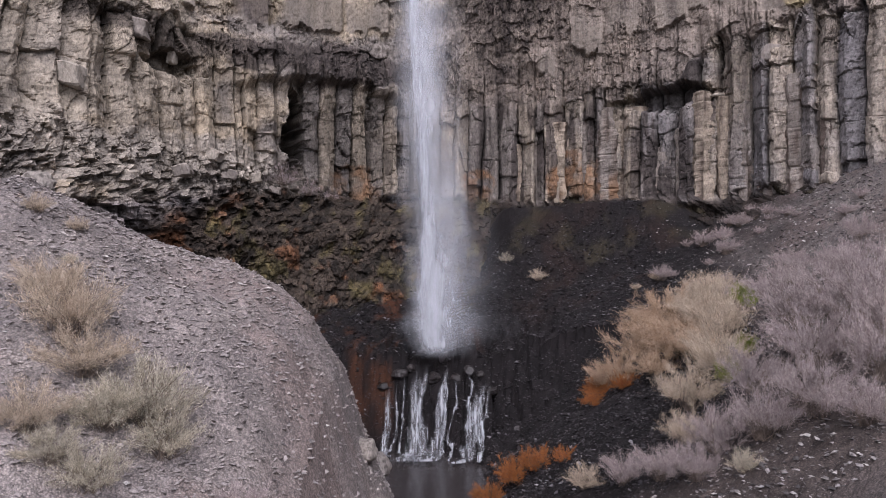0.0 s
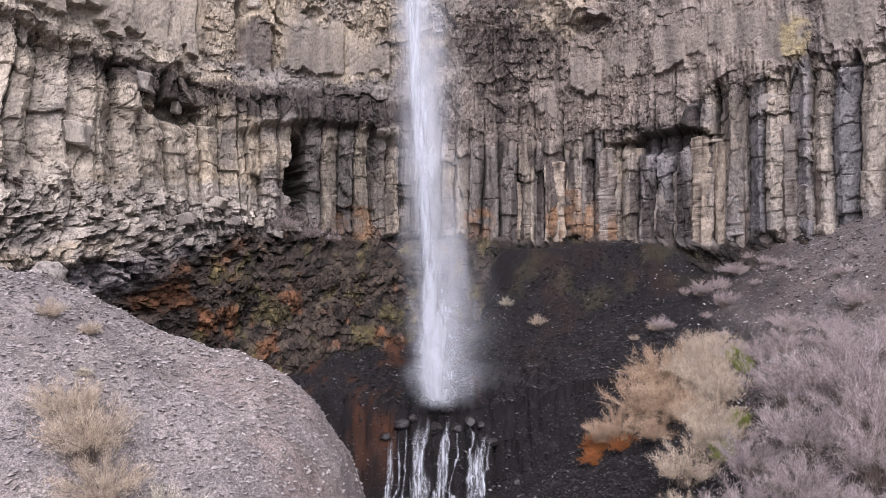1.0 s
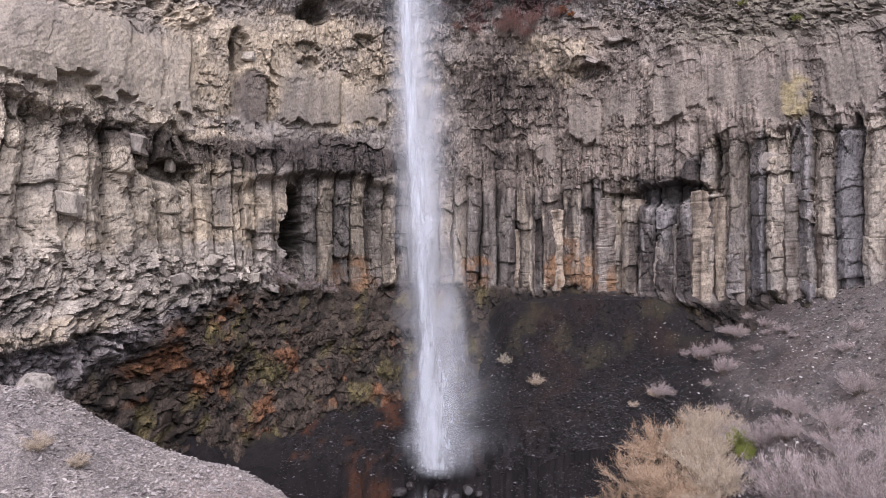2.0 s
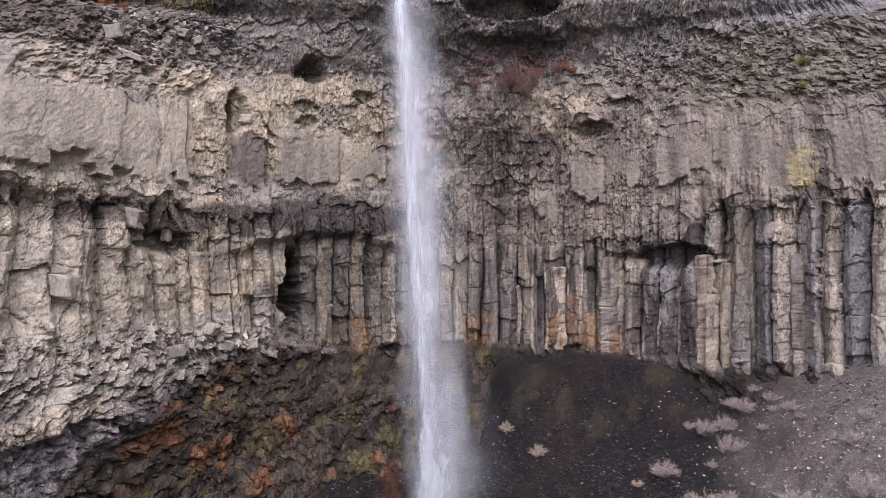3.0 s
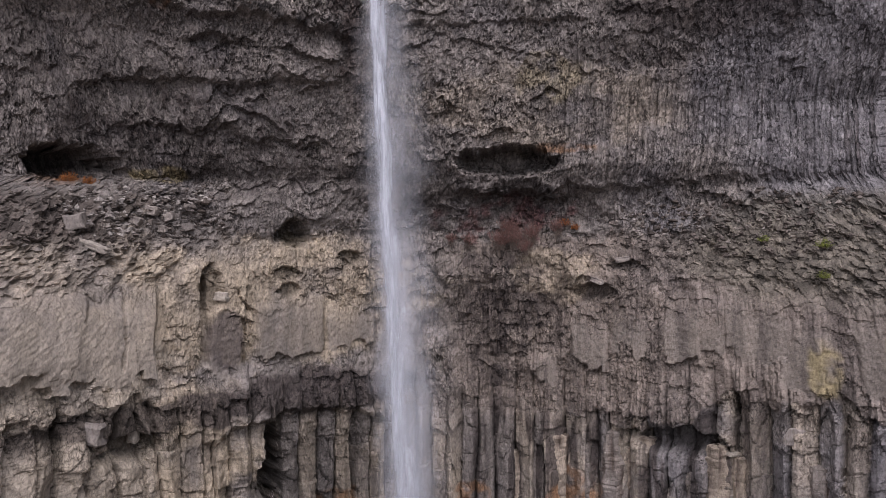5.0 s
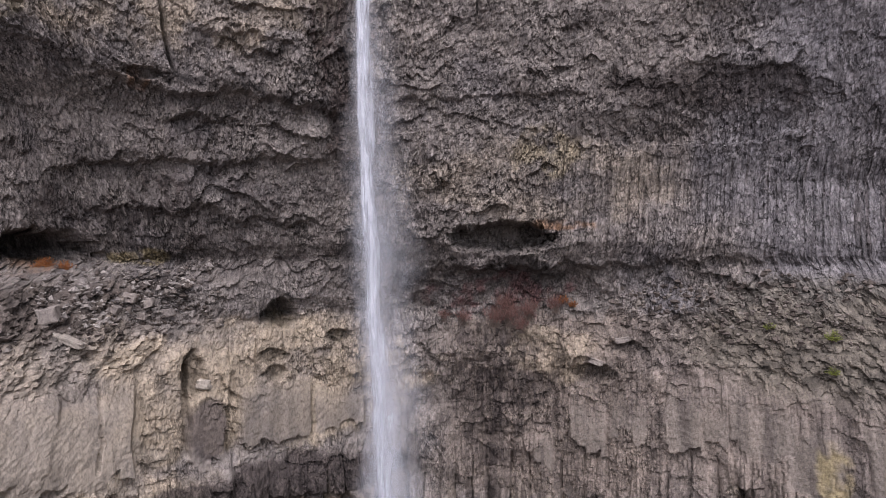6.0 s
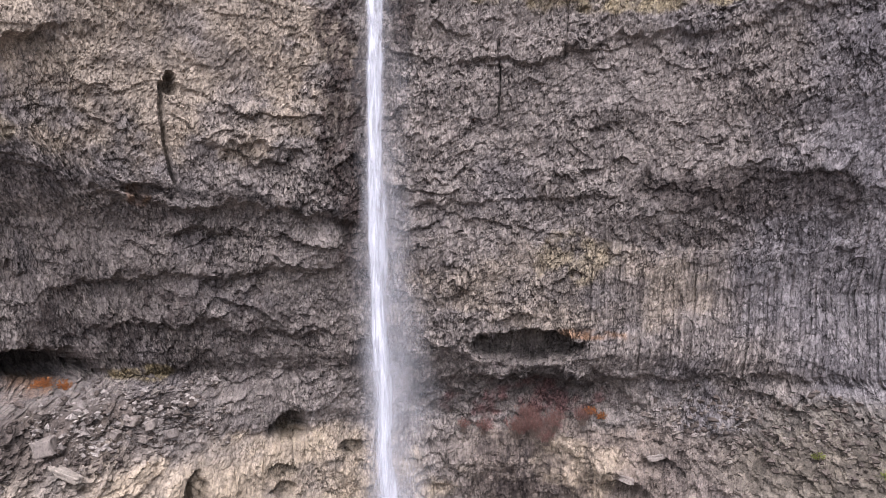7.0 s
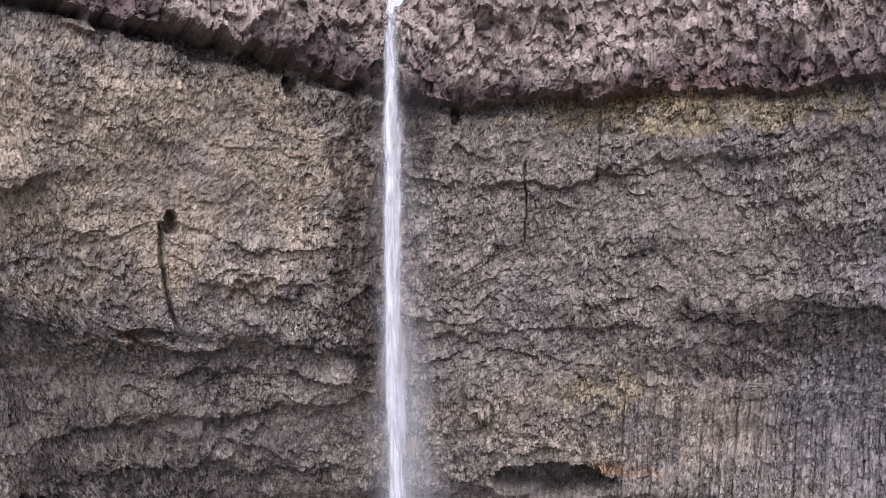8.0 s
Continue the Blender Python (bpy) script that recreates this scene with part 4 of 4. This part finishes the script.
def shelf_rubble(n, x0, x1, z0, z1, centre, mat, seed, words):
    """Loose blocks on a sloping shelf of the cliff."""
    rng = np.random.default_rng(seed)
    x, z = x0 + (x1 - x0) * rng.random(n), z0 + (z1 - z0) * rng.random(n)
    keep = patch(x, z, *centre, 0.6) > 0.3
    x, z = x[keep], z[keep]
    place = cliff_point(x, z)[0]
    size = 0.10 + 0.42 * rng.random(len(x)) ** 3
    tagged(new("rubble", stones("rubble", mat, place[:, 0], place[:, 1], size, place[:, 2] - 0.05, 0.8, seed + 1)), words, "rubble", kind="stuff")


shelf_rubble(900, -17.2, -10.6, 29.2, 31.9, (-13.6, 30.5, 3.2, 1.5), SHELF, 23, "grey blocky rubble on the shelf under the overhang")
shelf_rubble(1500, -20.5, -10.0, 28.6, 32.2, (-15.5, 30.2, 5.5, 2.2), BROWN, 33, "brown crumbled rock on the shelf under the overhang")
shelf_rubble(1500, 9.0, 21.0, 28.0, 31.6, (15.5, 29.8, 6.0, 2.0), BROWN, 43, "brown crumbled rock on the sloping ledge")
x, y, size = strewn(9000, 0.5, 14, 23, 41, 25, 0.03, 0.09)
keep = clear_of_pool(x, y)
tagged(new("pale_gravel", stones("pale_gravel", SPECKS, x[keep], y[keep], size[keep], seed=26)), "small pale stones scattered over the dark soil", "gravel", kind="stuff")

# boulders, each on its own
BOULDERS = [(-11.6, 20.3, 1.1, 0), (-9.2, 13.2, 0.5, 0), (-8.4, 12.3, 0.4, 0), (-7.9, 14.6, 0.45, 0), (-2.1, 19.0, 0.8, 0), (-1.6, 17.8, 0.7, 0), (-1.9, 21.0, 0.9, 0), (-1.4, 22.6, 0.8, 0),
            (-2.0, 33.3, 0.65, 1), (-0.45, 33.3, 0.72, 1), (0.55, 33.1, 0.58, 1), (1.25, 33.0, 0.65, 1), (-1.5, 33.5, 0.50, 1), (2.2, 32.3, 0.50, 1), (0.1, 33.9, 0.79, 1), (-2.8, 33.2, 0.50, 1), (1.75, 32.9, 0.43, 1), (-0.9, 33.7, 0.58, 1),
            (-3.3, 30.6, 0.43, 1), (1.9, 30.0, 0.43, 1), (2.8, 28.6, 0.43, 1), (3.2, 30.6, 0.36, 1)]
BOULDER_WET = stone_material("wet_boulder", ("object", [(0.0, (0.016, 0.014, 0.014)), (1.0, (0.04, 0.034, 0.034))]), 0.3, 0.04)
BOULDER_DRY = stone_material("dry_boulder", ("object", [(0.0, (0.20, 0.18, 0.165)), (1.0, (0.28, 0.25, 0.22))]), 0.9, 0.04)


def boulder(size, wet, seed):
    bm = bmesh.new()
    bmesh.ops.create_icosphere(bm, subdivisions=3, radius=size / 2)
    for v in bm.verts:
        n = v.co.normalized()
        k = 1 + 0.35 * noise.noise(n * 1.6 + Vector((seed * 3.1, 0, 0))) + 0.12 * noise.noise(n * 5 + Vector((0, seed, 0)))
        v.co = Vector((v.co.x * 1.15, v.co.y * 0.9, v.co.z * 0.8)) * k
        for cut in (Vector((0.5, -0.7, 0.5)), Vector((-0.7, -0.4, 0.55)), Vector((0.1, -0.2, 0.97))):
            over = v.co.dot(cut.normalized()) - size * 0.36
            if over > 0:
                v.co -= cut.normalized() * over * 0.85
    me = bpy.data.meshes.new("boulder")
    bm.to_mesh(me)
    bm.free()
    me.materials.append(BOULDER_WET if wet else BOULDER_DRY)
    return me


for k, (bx, by, size, wet) in enumerate(BOULDERS):
    ob = new("boulder", boulder(size, wet, k))
    ob.matrix_world = pose(bx, by, float(ground_height(np.array([bx]), np.array([by]))[0]) - size * (0.2 if wet else -0.05), 0, 0, k * 71)
    tagged(ob, "wet black boulder in the cascade" if wet else "dry grey basalt boulder on the scree", "boulder", "boulders of the cascade" if wet else "boulders on the spur")

# ---- the cascade below the fall ----
cascade = tagged(new("cascade"), "white rills spilling over dark rocks into the pool", "cascade")


def rill(x_top, x_low, y_top, y_low, wide, seed):
    s, t = np.meshgrid(np.linspace(-1, 1, 13), np.linspace(0, 1, 70))
    w = wide * (0.5 + 0.9 * t) * (1 + 0.5 * fbm(t * 7, s * 0, seed))
    x = x_top + (x_low - x_top) * t + 0.34 * fbm(t * 4, t * 0, seed + 1) + s * w
    y = y_top + (y_low - y_top) * t
    z = ground_height(x, y)
    z = np.maximum(z, 0.97) + 0.10
    y = y - 0.28 - 0.08 * (1 - s ** 2)
    me = mesh_from("rill", np.stack([x, y, z], -1).reshape(-1, 3), grid_faces(*s.shape), RILL, True)
    paint(me, "cover", ((1 - np.abs(s) ** 3) * (0.6 + 0.35 * smooth(0.75, 1, t) + 0.3 * fbm(t * 6, s * 0.5, seed + 2)) * smooth(0, 0.12 + 0.1 * s ** 2, t)).ravel())
    return me


for k, (a, b, ya, yb, w) in enumerate([(-2.4, -2.75, 33.2, 30.4, 0.22), (-1.0, -1.5, 33.3, 30.4, 0.42), (-0.8, -1.15, 33.3, 30.4, 0.3), (0.0, -0.7, 33.3, 30.4, 0.36), (1.8, 0.65, 32.6, 30.1, 0.42), (1.2, 1.3, 32.9, 31.4, 0.14), (1.95, 1.6, 32.5, 30.2, 0.12), (0.15, -0.2, 33.3, 30.5, 0.12), (-1.7, -2.0, 33.2, 30.6, 0.09), (0.5, 0.1, 33.1, 30.4, 0.08), (-2.2, -2.5, 33.1, 31.0, 0.08)]):
    child("rill", rill(a, b, ya, yb, w, 600 + k * 10), cascade)


# ---- shrubs ----
def spikes(start, end, radius, rng):
    """Three-sided twigs that taper from start to end."""
    way = end - start
    way = way / (np.linalg.norm(way, axis=1, keepdims=True) + 1e-9)
    side = np.cross(way, rng.normal(size=way.shape))
    side /= np.linalg.norm(side, axis=1, keepdims=True) + 1e-9
    other = np.cross(way, side)
    ring = [start + radius[:, None] * (side * math.cos(a) + other * math.sin(a)) for a in (0, 2.09, 4.19)]
    verts = np.stack(ring + [end], 1).reshape(-1, 3)
    faces = (np.array([(0, 1, 3), (1, 2, 3), (2, 0, 3)])[None] + 4 * np.arange(len(start))[:, None, None]).reshape(-1, 3)
    return verts, faces


def shrub_meshes(height, spread, twigs, droop, mat, seed, thin=0.009):
    """Forked stems from the root, each ending in loose feathery sprays of very fine twigs, with gaps between the sprays."""
    rng = np.random.default_rng(seed)
    n = 110
    az, tilt = rng.random(n) * 6.283, spread * np.sqrt(rng.random(n))
    length = height * (0.30 + 0.75 * rng.random(n) ** 0.7)
    way = np.stack([np.cos(az) * np.sin(tilt), np.sin(az) * np.sin(tilt), np.cos(tilt)], -1)
    root = rng.normal(0, 0.10 * height, (n, 3)) * np.array([1, 1, 0])
    tip = root + way * length[:, None] - np.array([0, 0, droop * height * 0.4]) * (tilt ** 2)[:, None]
    tip[:, 2] = np.maximum(tip[:, 2], 0.06 * height)
    knee = (root + tip) / 2 + np.array([0, 0, 0.08 * height]) + rng.normal(0, 0.05 * height, (n, 3))
    thickness = np.full(n, 0.005 * height + 0.002)
    sv, sf = spikes(root, knee + (knee - root) * 0.15, thickness, rng)
    tv, tf = spikes(knee, tip, thickness * 0.7, rng)
    # the sprays: twigs that leave the outer half of each stem and sweep upwards and outwards
    weight = 0.1 + rng.random(n) ** 2
    pick = rng.choice(n, twigs, p=weight / weight.sum())
    on = rng.random(twigs)[:, None]
    size = (0.03 + 0.06 * rng.random(n))[pick] * height
    base = knee[pick] + (tip - knee)[pick] * on + rng.normal(0, 0.5, (twigs, 3)) * size[:, None]
    heading = way[pick] * 0.8 + rng.normal(0, 0.55, (twigs, 3)) + np.array([0, 0, 0.35 - droop])
    heading /= np.linalg.norm(heading, axis=1, keepdims=True)
    reach = height * (0.03 + 0.09 * rng.random(twigs) ** 2)
    mid = base + heading * reach[:, None]
    bend = heading + np.array([0, 0, 0.2 - 1.2 * droop]) + rng.normal(0, 0.45, (twigs, 3))
    end = mid + bend * reach[:, None] * 0.7
    for p in (base, mid, end):
        p[:, 2] = np.maximum(p[:, 2], 0.02)
    v1, f1 = spikes(base, mid + heading * reach[:, None] * 0.1, np.full(twigs, thin), rng)
    v2, f2 = spikes(mid, end, np.full(twigs, thin * 0.8), rng)
    return mesh_from("branchwork", np.concatenate([sv, tv]), np.concatenate([sf, tf + len(sv)]), STEM), mesh_from("crown", np.concatenate([v1, v2]), np.concatenate([f1, f2 + len(v1)]), mat)


def shrub(name, label, height, spread, twigs, droop, mat, seed, thin=0.009):
    root = tagged(new(name), label, "shrub", name.replace("_", " ") + "s")
    stems, crown = shrub_meshes(height, spread, twigs, droop, mat, seed, thin)
    child("branchwork", stems, root)
    child("crown", crown, root)
    return root


def plant(models, places, on=None):
    """Puts the models, in turn, at the places: x, y, size; on: the heights to stand at."""
    used = set()
    for k, (px, py, size) in enumerate(places):
        source = models[k % len(models)]
        z = float(ground_height(np.array([px]), np.array([py]))[0]) - 0.05 if on is None else on[k]
        m = pose(px, py, z, 0, 0, 137 * k) @ Matrix.Diagonal((size, size, size * (0.9 + 0.2 * random.random()), 1))
        if source in used:
            ob = copy_thing(source, m)
            ob.scale = m.to_scale()
        else:
            source.matrix_world = m
            used.add(source)


plant([shrub("ochre_shrub", "dry ochre-tan drooping shrub on the talus", 1.5, 1.15, 5200, 0.12, OCHRE, s, 0.0058) for s in (1, 2)],
      [(8.0, 28.6, 1.34), (7.0, 28.4, 0.95), (8.7, 26.8, 1.29), (7.9, 26.2, 0.90), (6.6, 29.4, 0.73), (9.4, 29.6, 1.46), (9.0, 25.0, 0.95)])
plant([shrub("tan_shrub", "pale dry tan shrub with fine bare twigs", 1.4, 1.1, 5200, 0.05, TAN, s, 0.0052) for s in (3, 4)],
      [(11.2, 29.0, 1.16), (10.5, 28.6, 1.32), (11.0, 29.8, 1.10), (10.0, 26.8, 1.26), (9.8, 25.0, 1.21), (9.0, 23.4, 1.04), (10.1, 33.7, 0.35), (4.9, 37.2, 0.46), (6.9, 20.2, 0.77), (7.6, 21.8, 1.04), (8.6, 22.2, 0.99), (4.3, 21.6, 0.55),
       (-7.35, 14.0, 1.0), (-6.7, 13.4, 0.8), (-8.0, 14.6, 0.7), (-9.8, 17.2, 0.35), (-8.9, 17.4, 0.30), (-6.9, 11.8, 0.65), (9.0, 33.4, 0.28)])
plant([shrub("mauve_shrub", "bare mauve-grey shrub with dense fine twigs", 1.6, 1.05, 4800, 0.0, MAUVE, s, 0.0052) for s in (5, 6)],
      [(10.8, 21.4, 1.30), (9.9, 19.0, 1.10), (11.6, 19.8, 1.30), (9.0, 17.2, 0.98), (8.0, 17.8, 0.91), (10.2, 16.4, 1.04), (12.8, 22.6, 0.78), (13.6, 24.4, 0.65), (12.4, 25.6, 0.65), (13.4, 27.4, 0.59), (7.2, 18.8, 0.78),
       (9.2, 15.4, 0.78), (13.0, 32.8, 0.52), (12.6, 34.6, 0.52), (14.6, 35.0, 0.52), (10.3, 33.4, 0.52), (-2.9, 11.6, 0.6), (-2.3, 12.0, 0.55), (-1.8, 12.4, 0.5), (-3.5, 12.2, 0.5), (-4.2, 11.0, 0.5), (8.7, 19.8, 0.91), (11.0, 17.4, 1.17), (13.4, 20.8, 0.91), (15.0, 25.6, 0.59),
       *[(11.8 + 6.0 * rnd(k, 1, 41), 26.5 + 9.5 * rnd(k, 2, 41), 0.2 + 0.22 * rnd(k, 3, 41)) for k in range(15)], (5.2, 20.4, 0.59), (5.9, 19.2, 0.65), (6.5, 18.2, 0.65), (11.6, 28.0, 0.65), (11.9, 26.4, 0.65)])
plant([shrub("sage_bush", "grey-green sagebrush on the scree", 0.9, 1.15, 4200, 0.0, SAGE, s, 0.0042) for s in (7, 8)],
      [(-5.4, 13.0, 1.5), (-5.9, 12.6, 1.1), (-4.9, 12.6, 1.0), (-5.6, 11.4, 0.9), (-6.3, 11.4, 0.8), (-8.3, 15.8, 0.3), (3.4, 38.6, 0.6), (-4.2, 10.8, 0.65), (7.2, 17.0, 0.6)])
plant([shrub("russet_shrub", "low russet-orange shrub beside the pool", 1.0, 1.25, 4200, 0.15, RUSSET, s, 0.006) for s in (9,)],
      [(2.6, 26.4, 1.0), (3.4, 26.0, 0.9), (1.7, 26.0, 0.8), (6.3, 29.2, 0.9), (6.0, 28.2, 0.75), (7.0, 27.4, 0.8), (4.2, 24.6, 0.6)])
plant([shrub("green_shrub", "small fresh green leafy shrub", 0.8, 1.0, 2600, 0.1, GREEN, s, 0.009) for s in (10,)],
      [(11.5, 27.2, 1.0), (11.2, 26.2, 0.8), (8.6, 21.4, 0.9), (9.6, 22.6, 0.8), (-7.9, 11.9, 0.4)])


def on_cliff(x, z):
    place, _, _ = cliff_point(np.array([x]), np.array([z]))
    return float(place[0, 1])


plant([shrub("crimson_shrub", "crimson bare shrub growing on the rock ledge", 1.3, 0.7, 900, 0.0, CRIMSON, s, 0.012) for s in (12,)],
      [(cx, on_cliff(cx, cz) - 0.35, size) for cx, cz, size in ((3.7, 28.6, 0.9), (4.6, 28.7, 1.0), (5.6, 29.1, 0.8), (2.0, 28.8, 0.6), (7.0, 29.4, 0.7), (4.2, 29.4, 0.8), (1.0, 28.9, 0.5), (5.2, 28.3, 0.7))], [28.4, 28.4, 28.8, 28.5, 29.2, 29.2, 28.7, 28.1])
plant([shrub("ledge_shrub", "grey bare shrub on the rubble below the cave", 1.2, 1.3, 1300, 0.15, MAUVE, s, 0.006) for s in (13,)],
      [(cx, on_cliff(cx, cz) - 0.5, size) for cx, cz, size in ((-9.0, 13.9, 1.1), (-7.8, 13.5, 0.9), (-8.6, 14.6, 0.8), (-6.6, 13.2, 0.6))], [13.6, 13.1, 14.3, 12.9])


# ---- basalt columns that stand free of the face ----
def column_mesh(x, foot, width, height, seed, lean=0.0):
    """A rough many-sided column, cracked across into drums that sit slightly askew."""
    rng = np.random.default_rng(seed)
    sides = 14
    corner = (np.floor(np.arange(sides) / 2) + 0.18 * (np.arange(sides) % 2) + 0.25 * (rng.random(sides) - 0.5)) * 6.283 / (sides / 2)
    corner = np.sort(corner)
    radii = width / 2 * (0.85 + 0.3 * rng.random(sides))
    z = np.linspace(0, height, int(height / 0.09))
    drum = np.floor(z / (1.3 + 1.4 * rng.random()) + 0.5 * fbm(z * 0.9, z * 0, seed))
    push = (rnd(drum, 0, seed)[:, None] - 0.5) * 0.10 * width, (rnd(drum, 1, seed)[:, None] - 0.5) * 0.22 * width
    swell = 1 + 0.10 * (rnd(drum, 2, seed) - 0.5)
    edge = np.abs(np.concatenate([[0], np.diff(drum)])) > 0
    swell = np.where(edge, swell * 0.94, swell)
    taper = 1 - 0.35 * smooth(0.75, 1.0, z / height) * rng.random()
    a, zz = np.meshgrid(corner, z)
    r = radii[None] * swell[:, None] * taper[:, None] * (1 + 0.34 * fbm(a * 1.3, zz * 0.9, seed + 1) + 0.2 * fbm(a * 3, zz * 4, seed + 2))
    v = np.stack([np.cos(a) * r + push[0] + lean * zz, np.sin(a) * r + push[1], zz], -1)
    v = np.concatenate([v[:1] * 0.3, v, v[-1:] * np.array([0.3, 0.3, 1.0]) + np.array([0, 0, 0.08])])
    v = np.concatenate([v, v[:, :1]], 1)
    me = mesh_from("basalt_column", v.reshape(-1, 3), grid_faces(*v.shape[:2]), ROCK)
    ring, up = np.meshgrid(np.arange(v.shape[1]) % sides, np.linspace(0, 1, v.shape[0]))
    hue = rng.random()
    stone = np.array([0.34, 0.285, 0.225]) if hue > 0.6 else np.array([0.24, 0.21, 0.185]) if hue > 0.2 else np.array([0.17, 0.15, 0.14])
    colour = stone * (0.8 + 0.4 * rnd(np.concatenate([[0], drum, [0]])[:, None] + ring * 0, 4, seed) + 0.25 * fbm(ring, up * height * 2, seed + 3))[..., None]
    stain = smooth(-0.1, 0.35, fbm(ring * 0.9, up * height * 0.35, seed + 5) + 0.2 * (0.5 - up))
    colour = mixed(colour, np.array([0.085, 0.062, 0.050]), stain * 0.85)
    colour = mixed(colour, np.array([0.28, 0.15, 0.07]), smooth(0.2, 0.5, fbm(ring * 0.6, up * height * 0.5, seed + 6)) * smooth(0.6, 0.1, up) * 0.6 * (6 < x < 11))
    paint(me, "rock", colour.reshape(-1, 3))
    paint(me, "crack", np.full(len(me.vertices), 0.2))
    return me


# x, foot, height, width, set back
COLUMNS = [(4.7, 13.0, 3.6, 0.8, 0.3), (5.6, 12.7, 5.2, 0.7, 0.1), (6.35, 12.9, 3.9, 0.75, 0.4), (7.2, 12.3, 5.5, 0.9, -0.05), (7.95, 12.5, 4.6, 0.6, 0.35), (8.65, 12.3, 5.8, 0.95, 0.0), (9.85, 12.0, 6.4, 1.25, -0.2), (10.8, 12.4, 5.2, 0.8, 0.25),
           (11.5, 12.3, 6.0, 1.0, 0.1), (12.6, 13.2, 2.6, 0.9, 0.3), (13.5, 12.6, 4.2, 0.7, 0.4), (14.25, 12.3, 6.3, 1.05, -0.1), (15.2, 12.2, 6.0, 0.8, 0.2), (15.9, 12.2, 6.5, 1.0, 0.0), (16.8, 12.4, 5.6, 0.85, 0.25), (17.6, 12.5, 6.2, 1.0, 0.05), (18.6, 12.8, 5.6, 0.9, 0.2)]
for k, (cx, foot, tall, wide, back) in enumerate(COLUMNS):
    ob = child("basalt_column", column_mesh(cx, foot, wide, tall, 700 + k), cliff_root)
    ob.matrix_world = pose(cx, float(bow(np.array(cx), np.array(foot + tall / 2))) + back + 0.5, foot)


# ---- single blocks that lie or stand proud on the cliff ----
def rock_block(x, z, size, tilt, tone, seed, out=0.02):
    """An angular block with worn edges."""
    bm = bmesh.new()
    bmesh.ops.create_cube(bm, size=1.0)
    bmesh.ops.bevel(bm, geom=bm.edges[:], offset=0.09, segments=1, affect="EDGES")
    bmesh.ops.subdivide_edges(bm, edges=bm.edges[:], cuts=2, use_grid_fill=True)
    for v in bm.verts:
        n = noise.noise_vector(v.co * 1.7 + Vector((seed * 2.3, seed, 0)))
        v.co = Vector(((v.co.x + 0.16 * n.x + 0.18 * v.co.z * math.sin(seed)) * size[0], (v.co.y + 0.12 * n.y) * size[1], (v.co.z + 0.16 * n.z) * size[2]))
    me = bpy.data.meshes.new("rock_block")
    bm.to_mesh(me)
    bm.free()
    me.materials.append(ROCK)
    paint(me, "rock", np.array(tone)[None] * (0.85 + 0.3 * rnd(np.arange(len(me.vertices)), 0, seed))[:, None])
    paint(me, "crack", np.full(len(me.vertices), 0.1))
    ob = child("rock_block", me, cliff_root)
    ob.matrix_world = pose(x, on_cliff(x, z) - out, z, 0, tilt, 8 * math.sin(seed * 5))


LIGHT, DULL = (0.36, 0.32, 0.27), (0.25, 0.22, 0.195)
BLOCKS_WEST = [(-10.6, 26.2, (0.75, 0.6, 0.5), 6, LIGHT), (-15.4, 28.8, (1.5, 0.5, 0.3), 22, LIGHT), (-16.2, 29.9, (0.9, 0.6, 0.7), -10, DULL), (-16.3, 17.6, (1.0, 0.8, 0.95), 8, LIGHT),
          (-14.9, 20.7, (1.3, 0.9, 0.9), 12, DULL), (-14.0, 19.9, (0.4, 0.5, 0.7), 4, LIGHT), (-12.2, 15.0, (0.9, 0.7, 0.6), 18, LIGHT), (-10.4, 13.9, (0.7, 0.6, 0.5), -14, LIGHT), (-11.5, 14.0, (0.8, 0.7, 0.5), 10, DULL), (-13.4, 14.0, (1.0, 0.8, 0.6), -8, DULL),
          (-14.6, 13.4, (0.8, 0.6, 0.6), 15, LIGHT), (-9.4, 13.3, (0.6, 0.5, 0.4), 12, DULL), (-13.6, 30.5, (0.6, 0.5, 0.45), 12, DULL), (-12.9, 30.2, (0.5, 0.5, 0.4), -16, DULL), (-14.2, 30.0, (0.5, 0.4, 0.4), 25, DULL), (-13.2, 29.6, (0.45, 0.4, 0.35), 5, DULL), (-12.2, 29.7, (0.5, 0.4, 0.4), -9, DULL)]
BLOCKS_EAST = [(14.9, 18.35, (0.7, 0.5, 0.16), -6, LIGHT), (10.4, 27.9, (0.9, 0.6, 0.3), -12, DULL), (9.0, 26.7, (0.7, 0.5, 0.3), 20, DULL), (16.6, 19.9, (0.9, 0.6, 0.8), 4, DULL)]
for k, (bx, bz, size, tilt, tone) in enumerate(BLOCKS_WEST + BLOCKS_EAST):
    rock_block(bx, bz, size, tilt, tone, k + 1)

# tufts on the ledges
plant([shrub("ledge_tuft", "olive-green tuft of moss and grass on the rock ledge", 0.6, 1.2, 900, 0.1, GREEN, s, 0.010) for s in (21,)],
      [(cx, on_cliff(cx, cz) - 0.15, size) for cx, cz, size in ((18.6, 28.6, 0.9), (18.2, 27.2, 0.7), (16.6, 28.9, 0.6))], [28.5, 27.1, 28.8])
plant([shrub("russet_tuft", "russet dry tuft below the small cave", 0.6, 1.2, 900, 0.1, RUSSET, s, 0.012) for s in (22,)],
      [(cx, on_cliff(cx, cz) - 0.15, size) for cx, cz, size in ((-17.6, 32.0, 1.1), (-16.8, 31.9, 0.9), (7.4, 29.9, 0.9), (7.9, 29.7, 0.7))], [31.8, 31.7, 29.7, 29.5])
